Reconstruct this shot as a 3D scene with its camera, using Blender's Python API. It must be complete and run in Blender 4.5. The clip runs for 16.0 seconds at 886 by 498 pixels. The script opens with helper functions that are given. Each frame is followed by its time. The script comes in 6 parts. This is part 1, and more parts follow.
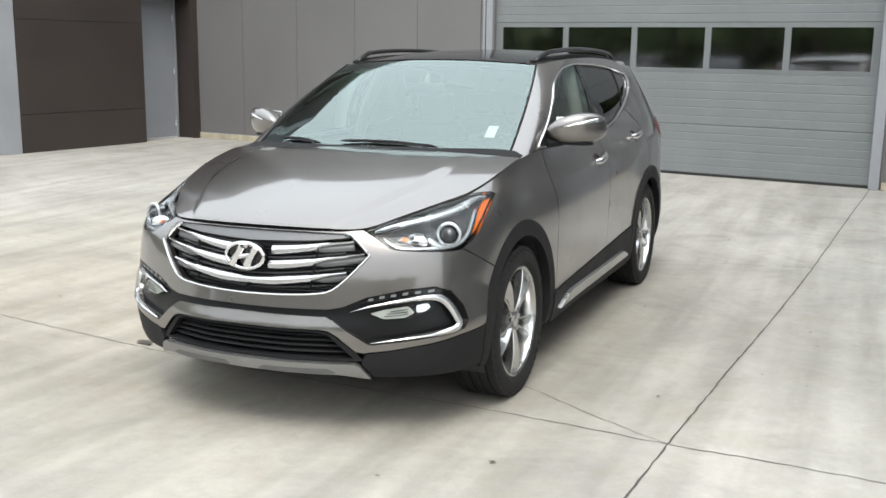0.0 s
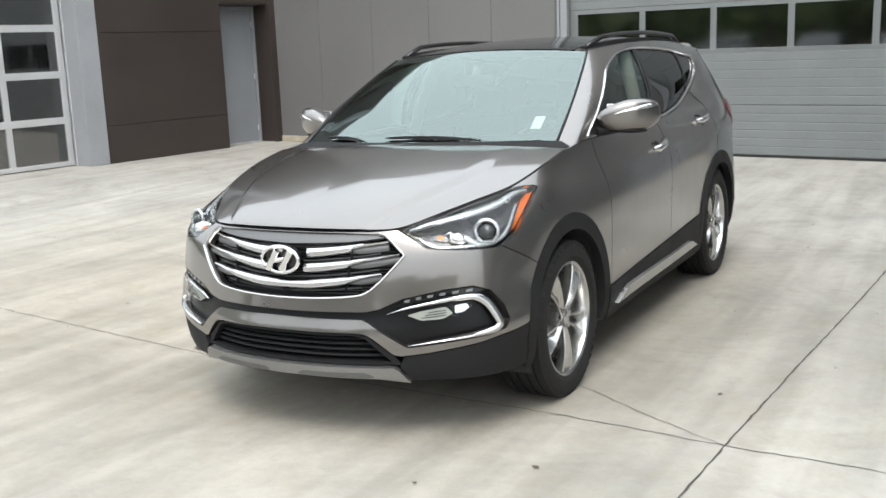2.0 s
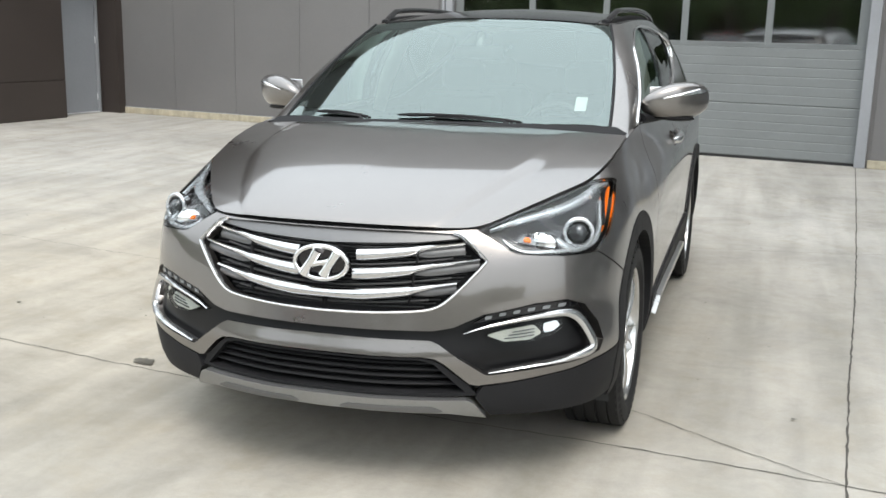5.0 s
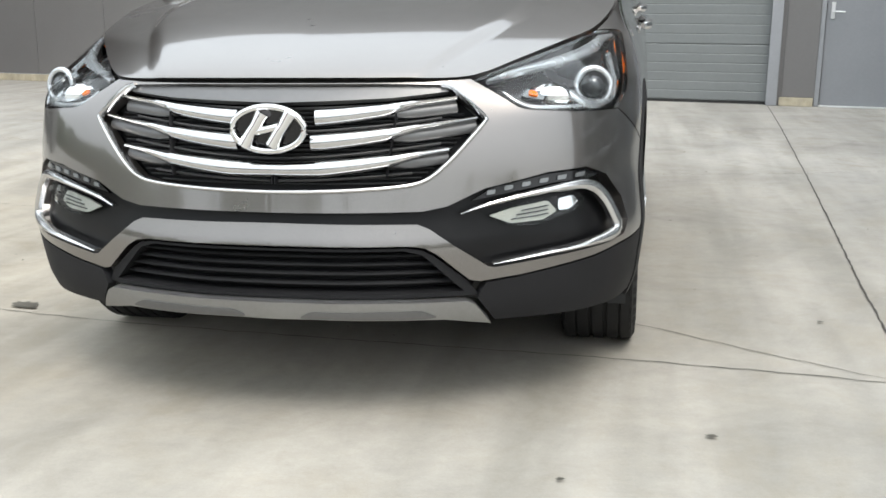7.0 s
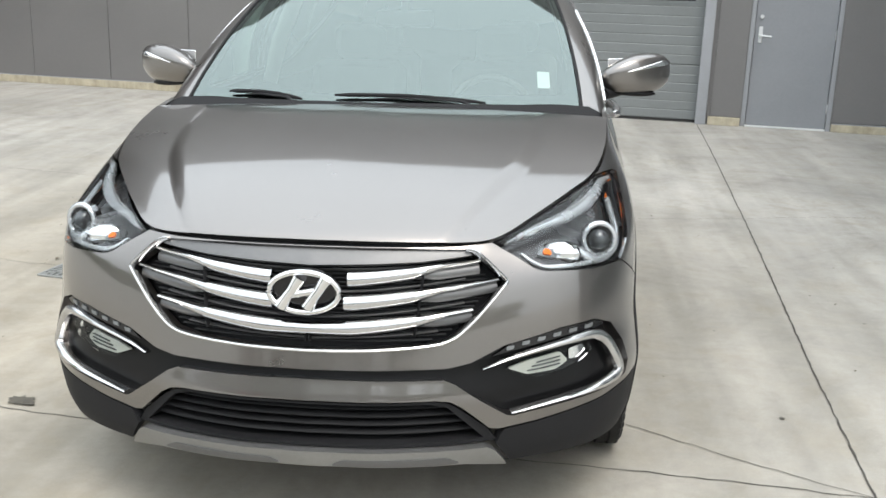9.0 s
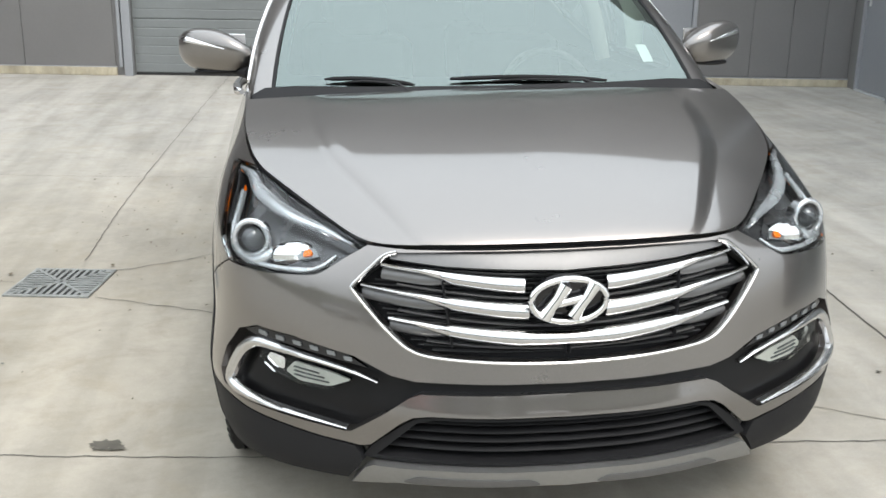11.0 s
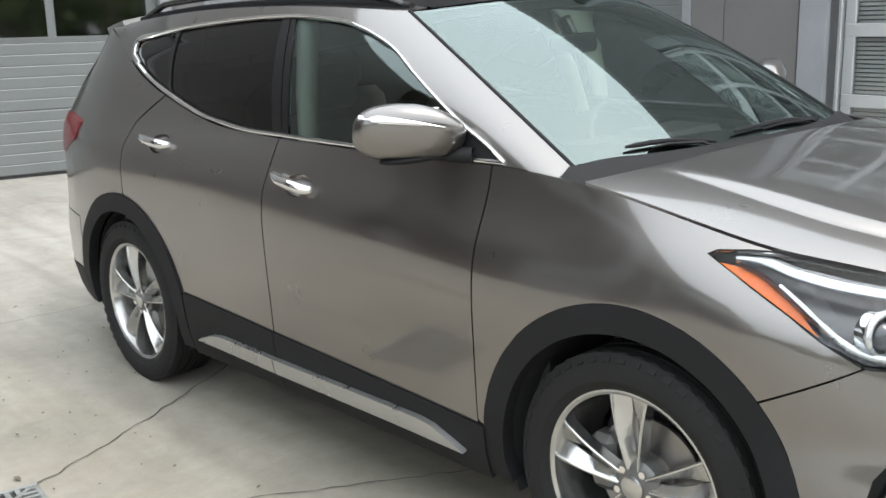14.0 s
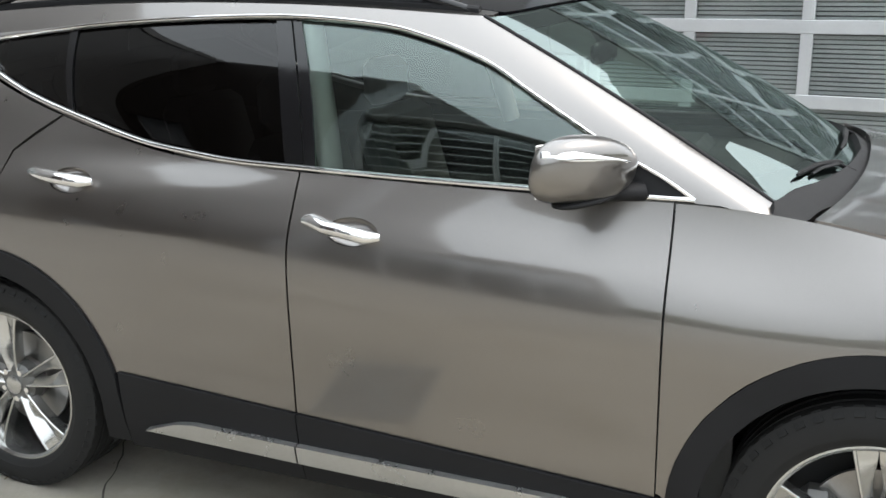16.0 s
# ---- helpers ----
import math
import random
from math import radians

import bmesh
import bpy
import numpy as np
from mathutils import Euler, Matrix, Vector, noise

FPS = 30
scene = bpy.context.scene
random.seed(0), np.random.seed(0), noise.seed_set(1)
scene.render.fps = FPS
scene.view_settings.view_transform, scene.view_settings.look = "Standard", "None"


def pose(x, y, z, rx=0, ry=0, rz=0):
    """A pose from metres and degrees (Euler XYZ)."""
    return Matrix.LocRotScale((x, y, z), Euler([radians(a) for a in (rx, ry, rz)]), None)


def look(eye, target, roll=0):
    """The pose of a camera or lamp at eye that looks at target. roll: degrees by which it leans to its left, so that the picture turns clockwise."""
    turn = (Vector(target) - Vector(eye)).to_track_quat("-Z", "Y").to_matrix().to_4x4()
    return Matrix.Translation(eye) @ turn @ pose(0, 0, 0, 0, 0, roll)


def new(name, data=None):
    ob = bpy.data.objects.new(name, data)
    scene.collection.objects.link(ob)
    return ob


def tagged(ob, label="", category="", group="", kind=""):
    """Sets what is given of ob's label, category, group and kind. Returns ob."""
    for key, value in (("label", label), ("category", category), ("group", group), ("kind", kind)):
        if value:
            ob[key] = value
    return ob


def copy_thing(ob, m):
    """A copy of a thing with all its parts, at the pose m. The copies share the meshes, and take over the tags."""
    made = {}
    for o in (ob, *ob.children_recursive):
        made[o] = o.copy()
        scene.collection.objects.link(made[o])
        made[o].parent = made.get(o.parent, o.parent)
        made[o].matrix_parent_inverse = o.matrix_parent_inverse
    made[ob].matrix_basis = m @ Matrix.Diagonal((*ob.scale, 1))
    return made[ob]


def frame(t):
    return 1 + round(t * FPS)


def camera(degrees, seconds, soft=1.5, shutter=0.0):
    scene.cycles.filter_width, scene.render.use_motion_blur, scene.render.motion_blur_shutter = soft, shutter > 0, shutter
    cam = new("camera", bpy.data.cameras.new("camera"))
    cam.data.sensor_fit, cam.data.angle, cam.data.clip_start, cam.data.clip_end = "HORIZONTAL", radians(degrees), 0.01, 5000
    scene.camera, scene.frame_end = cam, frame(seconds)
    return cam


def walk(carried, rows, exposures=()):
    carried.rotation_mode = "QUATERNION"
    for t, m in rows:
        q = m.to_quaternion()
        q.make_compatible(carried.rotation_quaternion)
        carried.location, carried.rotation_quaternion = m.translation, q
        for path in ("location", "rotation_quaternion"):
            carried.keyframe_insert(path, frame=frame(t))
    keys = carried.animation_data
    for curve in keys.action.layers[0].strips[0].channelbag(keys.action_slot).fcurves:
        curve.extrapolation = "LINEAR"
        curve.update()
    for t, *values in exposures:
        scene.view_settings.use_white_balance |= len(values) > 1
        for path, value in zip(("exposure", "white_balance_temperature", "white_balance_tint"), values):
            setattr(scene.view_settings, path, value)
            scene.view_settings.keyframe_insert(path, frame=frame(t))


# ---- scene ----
cam = camera(47.8, 16.0, soft=1.6)
PATH = [
    (0, (2.414, -4.42, 1.574), (1.633, -2.621, 1.182), 0.8),
    (0.5, (2.522, -4.285, 1.566), (1.665, -2.525, 1.159), 0.8),
    (1, (2.589, -4.206, 1.555), (1.671, -2.476, 1.149), -0.6),
    (1.5, (2.598, -4.192, 1.556), (1.646, -2.479, 1.159), -2.5),
    (2, (2.578, -4.18, 1.556), (1.622, -2.469, 1.156), -2.2),
    (2.5, (2.505, -4.165, 1.559), (1.566, -2.441, 1.175), -1.5),
    (3, (2.367, -4.205, 1.568), (1.499, -2.443, 1.194), -1.4),
    (3.2, (2.327, -4.221, 1.57), (1.483, -2.448, 1.188), -1.3),
    (5.3, (1.172, -3.75, 1.416), (0.683, -1.864, 0.963), 1.7),
    (5.5, (1.084, -3.657, 1.368), (0.7, -1.755, 0.881), 1.0),
    (6, (0.974, -3.392, 1.172), (0.683, -1.461, 0.741), 0.8),
    (6.5, (0.889, -3.335, 0.996), (0.562, -1.41, 0.563), 0.2),
    (7, (0.872, -3.308, 0.987), (0.514, -1.395, 0.527), 0.4),
    (7.5, (0.864, -3.308, 0.991), (0.523, -1.396, 0.517), 0.5),
    (8, (0.789, -3.382, 1.284), (0.469, -1.479, 0.761), 1.0),
    (8.2, (0.746, -3.452, 1.387), (0.455, -1.542, 0.87), 1.4),
    (10.3, (-0.033, -3.311, 1.546), (0.149, -1.387, 1.03), 3.2),
    (10.5, (-0.207, -3.301, 1.543), (0.059, -1.39, 1.017), 3.3),
    (11, (-0.623, -3.175, 1.523), (-0.376, -1.277, 0.944), 0.9),
    (11.5, (-1.086, -2.943, 1.505), (-0.711, -1.077, 0.891), 2.2),
    (12, (-1.594, -2.702, 1.464), (-0.953, -0.928, 0.797), 3.2),
    (12.5, (-1.969, -2.401, 1.433), (-1.157, -0.718, 0.719), 1.2),
    (13, (-2.374, -2.14, 1.417), (-1.299, -0.6, 0.73), 1.3),
    (13.5, (-2.668, -1.829, 1.402), (-1.41, -0.436, 0.713), 0.9),
    (14, (-2.842, -1.412, 1.439), (-1.519, 0.019, 0.994), -1.4),
    (14.5, (-3.068, -1.101, 1.473), (-1.653, 0.256, 1.075), -1.6),
    (15, (-3.194, -0.757, 1.463), (-1.65, 0.442, 1.04), -1.1),
    (15.5, (-3.196, -0.328, 1.517), (-1.52, 0.669, 1.072), -0.8),
    (16, (-3.245, 0.099, 1.532), (-1.466, 0.868, 1.037), -0.1),
]
walk(cam, [(t, look(eye, target, roll)) for t, eye, target, roll in PATH], exposures=((0.0, 1.12), (3.0, 1.12), (7.0, 1.04), (10.5, 1.04), (12.5, 0.94), (13.5, 1.14), (14.5, 1.22), (15.5, 1.26), (16.0, 1.22)))

# ---------------------------------------------------------------- sky and sun (overcast)
world = bpy.data.worlds.new("overcast_sky")
scene.world = world
world.use_nodes = True
wn, wl = world.node_tree.nodes, world.node_tree.links
wn.clear()
sky = wn.new("ShaderNodeTexSky")
sky.sky_type, sky.sun_disc = "NISHITA", False
sky.sun_elevation, sky.sun_rotation = radians(58), radians(150)
sky.air_density, sky.dust_density, sky.ozone_density = 1.0, 6.0, 1.0
veil = wn.new("ShaderNodeMix")
veil.data_type = "RGBA"
veil.inputs["Factor"].default_value = 0.8
veil.inputs[7].default_value = (8.55, 9.15, 9.5, 1)
bg = wn.new("ShaderNodeBackground")
bg.inputs["Strength"].default_value = 0.115
wout = wn.new("ShaderNodeOutputWorld")
wl.new(sky.outputs["Color"], veil.inputs[6])
wtc, wsep, wmap, wmul = wn.new("ShaderNodeTexCoord"), wn.new("ShaderNodeSeparateXYZ"), wn.new("ShaderNodeMapRange"), wn.new("ShaderNodeVectorMath")
wmap.inputs["From Min"].default_value, wmap.inputs["From Max"].default_value = 0.0, 1.0
wmap.inputs["To Min"].default_value, wmap.inputs["To Max"].default_value = 0.78, 1.5
wmul.operation = "MULTIPLY"
wl.new(wtc.outputs["Generated"], wsep.inputs["Vector"])
wl.new(wsep.outputs["Z"], wmap.inputs["Value"])
wl.new(veil.outputs[2], wmul.inputs[0])
wl.new(wmap.outputs["Result"], wmul.inputs[1])
wl.new(wmul.outputs["Vector"], bg.inputs["Color"])
wl.new(bg.outputs["Background"], wout.inputs["Surface"])
sun = new("sun", bpy.data.lights.new("sun", "SUN"))
sun.data.energy, sun.data.angle, sun.data.color = 0.7, radians(25), (1.0, 0.97, 0.92)
sun.matrix_world = look((6, -12, 22), (0, 0, 0))


# ---------------------------------------------------------------- materials
def bsdf(name, color, rough=0.5, metal=0.0, **more):
    """A material with one Principled shader; more: its other inputs, with _ for blanks."""
    m = bpy.data.materials.new(name)
    m.use_nodes = True
    b = m.node_tree.nodes["Principled BSDF"]
    b.inputs["Base Color"].default_value = (*color, 1)
    b.inputs["Roughness"].default_value = rough
    b.inputs["Metallic"].default_value = metal
    for k, v in more.items():
        b.inputs[k.replace("_", " ")].default_value = v
    m.diffuse_color = (*color, 1)
    return m


def node(m, kind, **sockets):
    n = m.node_tree.nodes.new("ShaderNode" + kind)
    for k, v in sockets.items():
        n.inputs[k.replace("_", " ")].default_value = v
    return n


def link(m, a, b):
    m.node_tree.links.new(a, b)


def coords(m, scale=(1, 1, 1)):
    """Object coordinates, scaled."""
    tc, mp = node(m, "TexCoord"), node(m, "Mapping")
    mp.inputs["Scale"].default_value = scale
    link(m, tc.outputs["Object"], mp.inputs["Vector"])
    return mp.outputs["Vector"]


def ramp(m, fac, *stops):
    r = node(m, "ValToRGB")
    while len(r.color_ramp.elements) < len(stops):
        r.color_ramp.elements.new(0.5)
    for e, (p, c) in zip(r.color_ramp.elements, stops):
        e.position, e.color = p, (*c, 1) if len(c) == 3 else c
    link(m, fac, r.inputs["Fac"])
    return r.outputs["Color"]


def noise_of(m, vec, scale, detail=6, rough=0.6, distort=0.0):
    n = node(m, "TexNoise", Scale=scale, Detail=detail, Roughness=rough, Distortion=distort)
    link(m, vec, n.inputs["Vector"])
    return n.outputs["Fac"]


def mixed(m, a, b, fac, kind="MIX"):
    n = node(m, "Mix")
    n.data_type, n.blend_type = "RGBA", kind
    for s, v in ((n.inputs[6], a), (n.inputs[7], b), (n.inputs["Factor"], fac)):
        if isinstance(v, (int, float)):
            s.default_value = v
        elif isinstance(v, tuple):
            s.default_value = (*v, 1)
        else:
            link(m, v, s)
    return n.outputs[2]


def bump(m, height, strength, distance):
    b = node(m, "Bump", Strength=strength, Distance=distance)
    link(m, height, b.inputs["Height"])
    link(m, b.outputs["Normal"], m.node_tree.nodes["Principled BSDF"].inputs["Normal"])


def worn(name, color, rough, spread=0.12, scale=3.0, fine=60, metal=0.0, relief=0.0, **more):
    """Paint or panel with two scales of variation in tone and gloss."""
    m = bsdf(name, color, rough, metal, **more)
    b = m.node_tree.nodes["Principled BSDF"]
    v = coords(m)
    big, small = noise_of(m, v, scale), noise_of(m, v, fine, 3)
    lo, hi = tuple(c * (1 - spread) for c in color), tuple(min(1, c * (1 + spread)) for c in color)
    c = ramp(m, big, (0.3, lo), (0.7, hi))
    c = mixed(m, c, ramp(m, small, (0.3, (0.85,) * 3), (0.7, (1.0,) * 3)), 0.35, "MULTIPLY")
    link(m, c, b.inputs["Base Color"])
    r = ramp(m, big, (0.25, (max(0.03, rough - 0.08),) * 3), (0.75, (rough + 0.08,) * 3))
    link(m, r, b.inputs["Roughness"])
    if relief:
        bump(m, small, 0.4, relief)
    return m


def concrete(name, base, scale=1.0, silt=None):
    m = bsdf(name, base, 0.75)
    b = m.node_tree.nodes["Principled BSDF"]
    v = coords(m, (scale,) * 3)
    streak = coords(m, (scale * 1.4, scale * 0.5, scale))
    cloud = noise_of(m, v, 0.75, 9, 0.68, 0.9)
    sweep = noise_of(m, streak, 1.0, 6, 0.62, 0.5)
    blot = noise_of(m, v, 3.2, 8, 0.7, 0.4)
    grain = noise_of(m, v, 160, 4, 0.7)
    brush = noise_of(m, coords(m, (scale * 2.2, scale * 30, scale)), 1.0, 5, 0.7, 0.6)
    pale = noise_of(m, v, 1.7, 7, 0.72, 1.6)
    mottle = noise_of(m, v, 15, 6, 0.75, 0.3)
    dark, light = tuple(c * 0.80 for c in base), tuple(min(1, c * 1.14) for c in base)
    warm = (base[0] * 0.84, base[1] * 0.79, base[2] * 0.69)
    c = ramp(m, cloud, (0.32, dark), (0.5, base), (0.68, light))
    c = mixed(m, c, ramp(m, sweep, (0.3, (0.84, 0.84, 0.83)), (0.62, (1.10, 1.09, 1.07))), 0.55, "MULTIPLY")
    c = mixed(m, c, warm, ramp(m, blot, (0.50, (0, 0, 0)), (0.74, (0.6,) * 3)))
    c = mixed(m, c, ramp(m, blot, (0.26, (0.80,) * 3), (0.46, (1.0,) * 3)), 0.6, "MULTIPLY")
    c = mixed(m, c, ramp(m, grain, (0.25, (0.8,) * 3), (0.75, (1.1,) * 3)), 0.4, "MULTIPLY")
    c = mixed(m, c, ramp(m, brush, (0.3, (0.90,) * 3), (0.7, (1.04,) * 3)), 0.25, "MULTIPLY")
    c = mixed(m, c, ramp(m, pale, (0.34, (0.84, 0.82, 0.78)), (0.48, (1.0,) * 3), (0.64, (1.08,) * 3)), 0.7, "MULTIPLY")
    c = mixed(m, c, ramp(m, mottle, (0.32, (0.86,) * 3), (0.66, (1.06,) * 3)), 0.5, "MULTIPLY")
    for turn, where in ((38, 0.0), (-52, 7.3)):
        tc, mp = node(m, "TexCoord"), node(m, "Mapping")
        mp.inputs["Rotation"].default_value = (0, 0, radians(turn))
        mp.inputs["Scale"].default_value = (scale * 5.0, scale * 0.45, scale)
        mp.inputs["Location"].default_value = (where, where, 0)
        link(m, tc.outputs["Object"], mp.inputs["Vector"])
        track = noise_of(m, mp.outputs["Vector"], 1.0, 3, 0.5, 0.15)
        c = mixed(m, c, ramp(m, track, (0.38, (0.90, 0.90, 0.89)), (0.50, (1.0,) * 3), (0.62, (1.07,) * 3)), 0.75, "MULTIPLY")
    if silt:
        # brown silt washed towards the drain
        tc, d, a = node(m, "TexCoord"), node(m, "VectorMath"), node(m, "Math")
        d.operation, a.operation = "DISTANCE", "MULTIPLY_ADD"
        d.inputs[1].default_value = (*silt, 0)
        link(m, tc.outputs["Object"], d.inputs[0])
        link(m, pale, a.inputs[0])
        a.inputs[1].default_value = -5.0
        link(m, d.outputs["Value"], a.inputs[2])
        w = node(m, "MapRange")
        for k, x in (("From Min", -1.2), ("From Max", 2.6), ("To Min", 0.8), ("To Max", 0.0)):
            w.inputs[k].default_value = x
        link(m, a.outputs["Value"], w.inputs["Value"])
        c = mixed(m, c, (0.80, 0.745, 0.655), w.outputs["Result"], "MULTIPLY")
    link(m, c, b.inputs["Base Color"])
    link(m, ramp(m, sweep, (0.3, (0.55,) * 3), (0.7, (0.82,) * 3)), b.inputs["Roughness"])
    bump(m, grain, 0.25, 0.002)
    return m


def glass(name, tint, rough=0.0, ior=1.5, shine=(1, 1, 1)):
    """A thin pane: clear but for its tint; ior above 1.5 and shine boost and colour its reflection."""
    m = bpy.data.materials.new(name)
    m.use_nodes = True
    m.node_tree.nodes.remove(m.node_tree.nodes["Principled BSDF"])
    t, g, f, x = node(m, "BsdfTransparent"), node(m, "BsdfGlossy", Roughness=rough, Color=(*shine, 1)), node(m, "Fresnel", IOR=ior), node(m, "MixShader")
    t.inputs["Color"].default_value = (*tint, 1)
    link(m, f.outputs["Fac"], x.inputs["Fac"])
    link(m, t.outputs["BSDF"], x.inputs[1])
    link(m, g.outputs["BSDF"], x.inputs[2])
    link(m, x.outputs["Shader"], m.node_tree.nodes["Material Output"].inputs["Surface"])
    m.diffuse_color = (*tint, 1)
    return m


M_SLAB = concrete("apron_concrete", (0.345, 0.334, 0.308), 1.0, (-2.0, 0.7))
M_CURB = concrete("footing_concrete", (0.42, 0.38, 0.29), 2.5)
M_JOINT = worn("joint_filler", (0.06, 0.055, 0.048), 0.9, relief=0.002)
M_PANEL = worn("grey_wall_panel", (0.155, 0.152, 0.150), 0.42, 0.06, 0.8, 40)
M_BROWN = worn("brown_cladding", (0.034, 0.026, 0.022), 0.5, 0.14, 1.2, 50)
M_DOOR = worn("grey_door_paint", (0.235, 0.245, 0.262), 0.38, 0.06, 1.0, 40)
M_OVERHEAD = worn("overhead_door_paint", (0.172, 0.185, 0.186), 0.42, 0.07, 1.5, 30)
M_STEEL = worn("grey_trim_paint", (0.27, 0.28, 0.295), 0.4, 0.08, 2.0, 50)
M_ALU = worn("clear_anodised_aluminium", (0.66, 0.67, 0.68), 0.36, 0.05, 2.0, 60, 0.55)
M_RUBBER = worn("black_rubber", (0.018, 0.018, 0.018), 0.75, 0.2, 8, 90)
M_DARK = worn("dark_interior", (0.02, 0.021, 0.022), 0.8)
M_BLIND = worn("pale_blind_slat", (0.75, 0.75, 0.73), 0.5)
M_ROOM = worn("unseen_room_grey", (0.16, 0.16, 0.155), 0.8)
M_PANE = glass("door_pane_glass", (0.50, 0.53, 0.53), 0.05, 2.6)
M_PANE_BLIND = glass("clear_door_pane_glass", (0.88, 0.9, 0.9))
M_ROOF = worn("roof_membrane", (0.3, 0.3, 0.3), 0.8)


# ---------------------------------------------------------------- helpers for things and parts
def box(bm, x0, x1, y0, y1, z0, z1, bevel=0.0):
    """A box into bm, with its edges bevelled."""
    g = bmesh.ops.create_cube(bm, size=1.0)["verts"]
    for v in g:
        v.co = Vector((x0 + (v.co.x + 0.5) * (x1 - x0), y0 + (v.co.y + 0.5) * (y1 - y0), z0 + (v.co.z + 0.5) * (z1 - z0)))
    if bevel:
        bmesh.ops.bevel(bm, geom=list({e for v in g for e in v.link_edges}), offset=bevel, segments=1, affect="EDGES")
    return bm


def boxes(*rows, bevel=0.0):
    bm = bmesh.new()
    for r in rows:
        box(bm, *r, bevel=bevel)
    return bm


def rod(bm, path, radius, sides=10, closed=False, flat=1.0):
    """A round bar along a path of points, into bm."""
    path = [Vector(p) for p in path]
    rings = []
    for i, p in enumerate(path):
        a = path[i - 1] if (i or closed) else p
        b = path[(i + 1) % len(path)] if (i + 1 < len(path) or closed) else p
        d = (b - a).normalized()
        side = d.cross(Vector((0, 0, 1)))
        side = side.normalized() if side.length > 1e-3 else Vector((1, 0, 0))
        up = side.cross(d)
        r = radius[i] if isinstance(radius, (list, tuple)) else radius
        rings.append([bm.verts.new(p + side * math.cos(k * math.tau / sides) * r + up * math.sin(k * math.tau / sides) * r * flat) for k in range(sides)])
    n = len(rings)
    for i in range(n if closed else n - 1):
        a, b = rings[i], rings[(i + 1) % n]
        for k in range(sides):
            bm.faces.new((a[k], a[(k + 1) % sides], b[(k + 1) % sides], b[k]))
    if not closed:
        bm.faces.new(rings[0][::-1]), bm.faces.new(rings[-1])
    return bm


def mesh_of(name, bm, material, smooth=None):
    bmesh.ops.recalc_face_normals(bm, faces=bm.faces)
    me = bpy.data.meshes.new(name)
    bm.to_mesh(me)
    bm.free()
    me.materials.append(material)
    if smooth is not None:
        me.shade_smooth()
        if smooth < 179:
            me.set_sharp_from_angle(angle=radians(smooth))
    return me


def part(name, bm, material, parent, label="", smooth=None):
    """Links bm as one mesh object under a thing or a part."""
    ob = new(name, mesh_of(name, bm, material, smooth))
    ob.parent = parent
    return tagged(ob, label)


def thing(name, label, category, group="", kind="", at=None):
    ob = new(name)
    ob.empty_display_size = 0.2
    ob.matrix_world = at if at is not None else Matrix.Identity(4)
    return tagged(ob, label, category, group, kind)


def solid(name, bm, material, label="", category="", kind="structure", at=None, smooth=None, group=""):
    ob = new(name, mesh_of(name, bm, material, smooth))
    if at is not None:
        ob.matrix_world = at
    return tagged(ob, label, category, group, kind)


# ---------------------------------------------------------------- the building, in its own axes (u along the back wall, v towards it)
SITE = pose(0, 0, 0, 0, 0, -7.7)
BACK, LEFT, RIGHT, TALL, LOW, WING, ENDR, ENDL = 8.73, -9.77, 4.50, 8.9, 4.75, 6.4, -1.1, 1.0
GU0, GU1, GH = -3.95, 1.18, 4.27        # the overhead door in the back wall
DU0, DU1, DH = 1.74, 2.62, 2.13         # the steel door in the back wall


def wall_with_panels(name, label, rows, panels, material):
    """A wall of boxes round its openings, with panels a little proud of it as parts."""
    ob = solid(name, boxes(*rows), material, label, "wall", at=SITE)
    for r in panels:
        part("wall_panel", boxes(r, bevel=0.003), material, ob)
    return ob


D = 0.012
wall_with_panels("wall_back", "flat dark-grey metal-panel wall behind the car", [
    (LEFT, GU0, BACK, BACK + 0.3, 0, TALL), (GU1, DU0, BACK, BACK + 0.3, 0, TALL), (DU1, RIGHT + 0.3, BACK, BACK + 0.3, 0, TALL),
    (GU0, GU1, BACK, BACK + 0.3, GH, TALL), (DU0, DU1, BACK, BACK + 0.3, DH, TALL)],
    [(a + 0.004, b - 0.004, BACK - D, BACK, 0.10, TALL - 0.1) for a, b in
     ((-9.75, -8.69), (-8.69, -7.54), (-7.54, -6.39), (-6.39, -5.24), (-5.24, -4.16), (1.34, 1.69), (2.68, 3.32), (3.32, 3.78), (3.78, 4.17), (4.17, 4.49))]
    + [(a + 0.004, a + 1.03 - 0.004, BACK - D, BACK, GH + 0.12, TALL - 0.1) for a in (-3.95, -2.92, -1.89, -0.86, 0.17)], M_PANEL)
solid("trim_footing", boxes((LEFT, GU0 - 0.2, BACK - 0.035, BACK, 0, 0.095), (GU1 + 0.14, DU0 - 0.06, BACK - 0.05, BACK, 0, 0.095),
                            (DU1 + 0.06, RIGHT, BACK - 0.04, BACK, 0, 0.085), bevel=0.006), M_CURB, "pale stained concrete footing strip under the grey wall", "footing", at=SITE)
solid("trim_drip_edge", boxes((LEFT, GU0 - 0.2, BACK - 0.03, BACK, 0.096, 0.104), (DU1 + 0.06, RIGHT, BACK - 0.03, BACK, 0.086, 0.096)), M_STEEL,
      "thin grey metal drip edge above the footing", "trim", at=SITE)
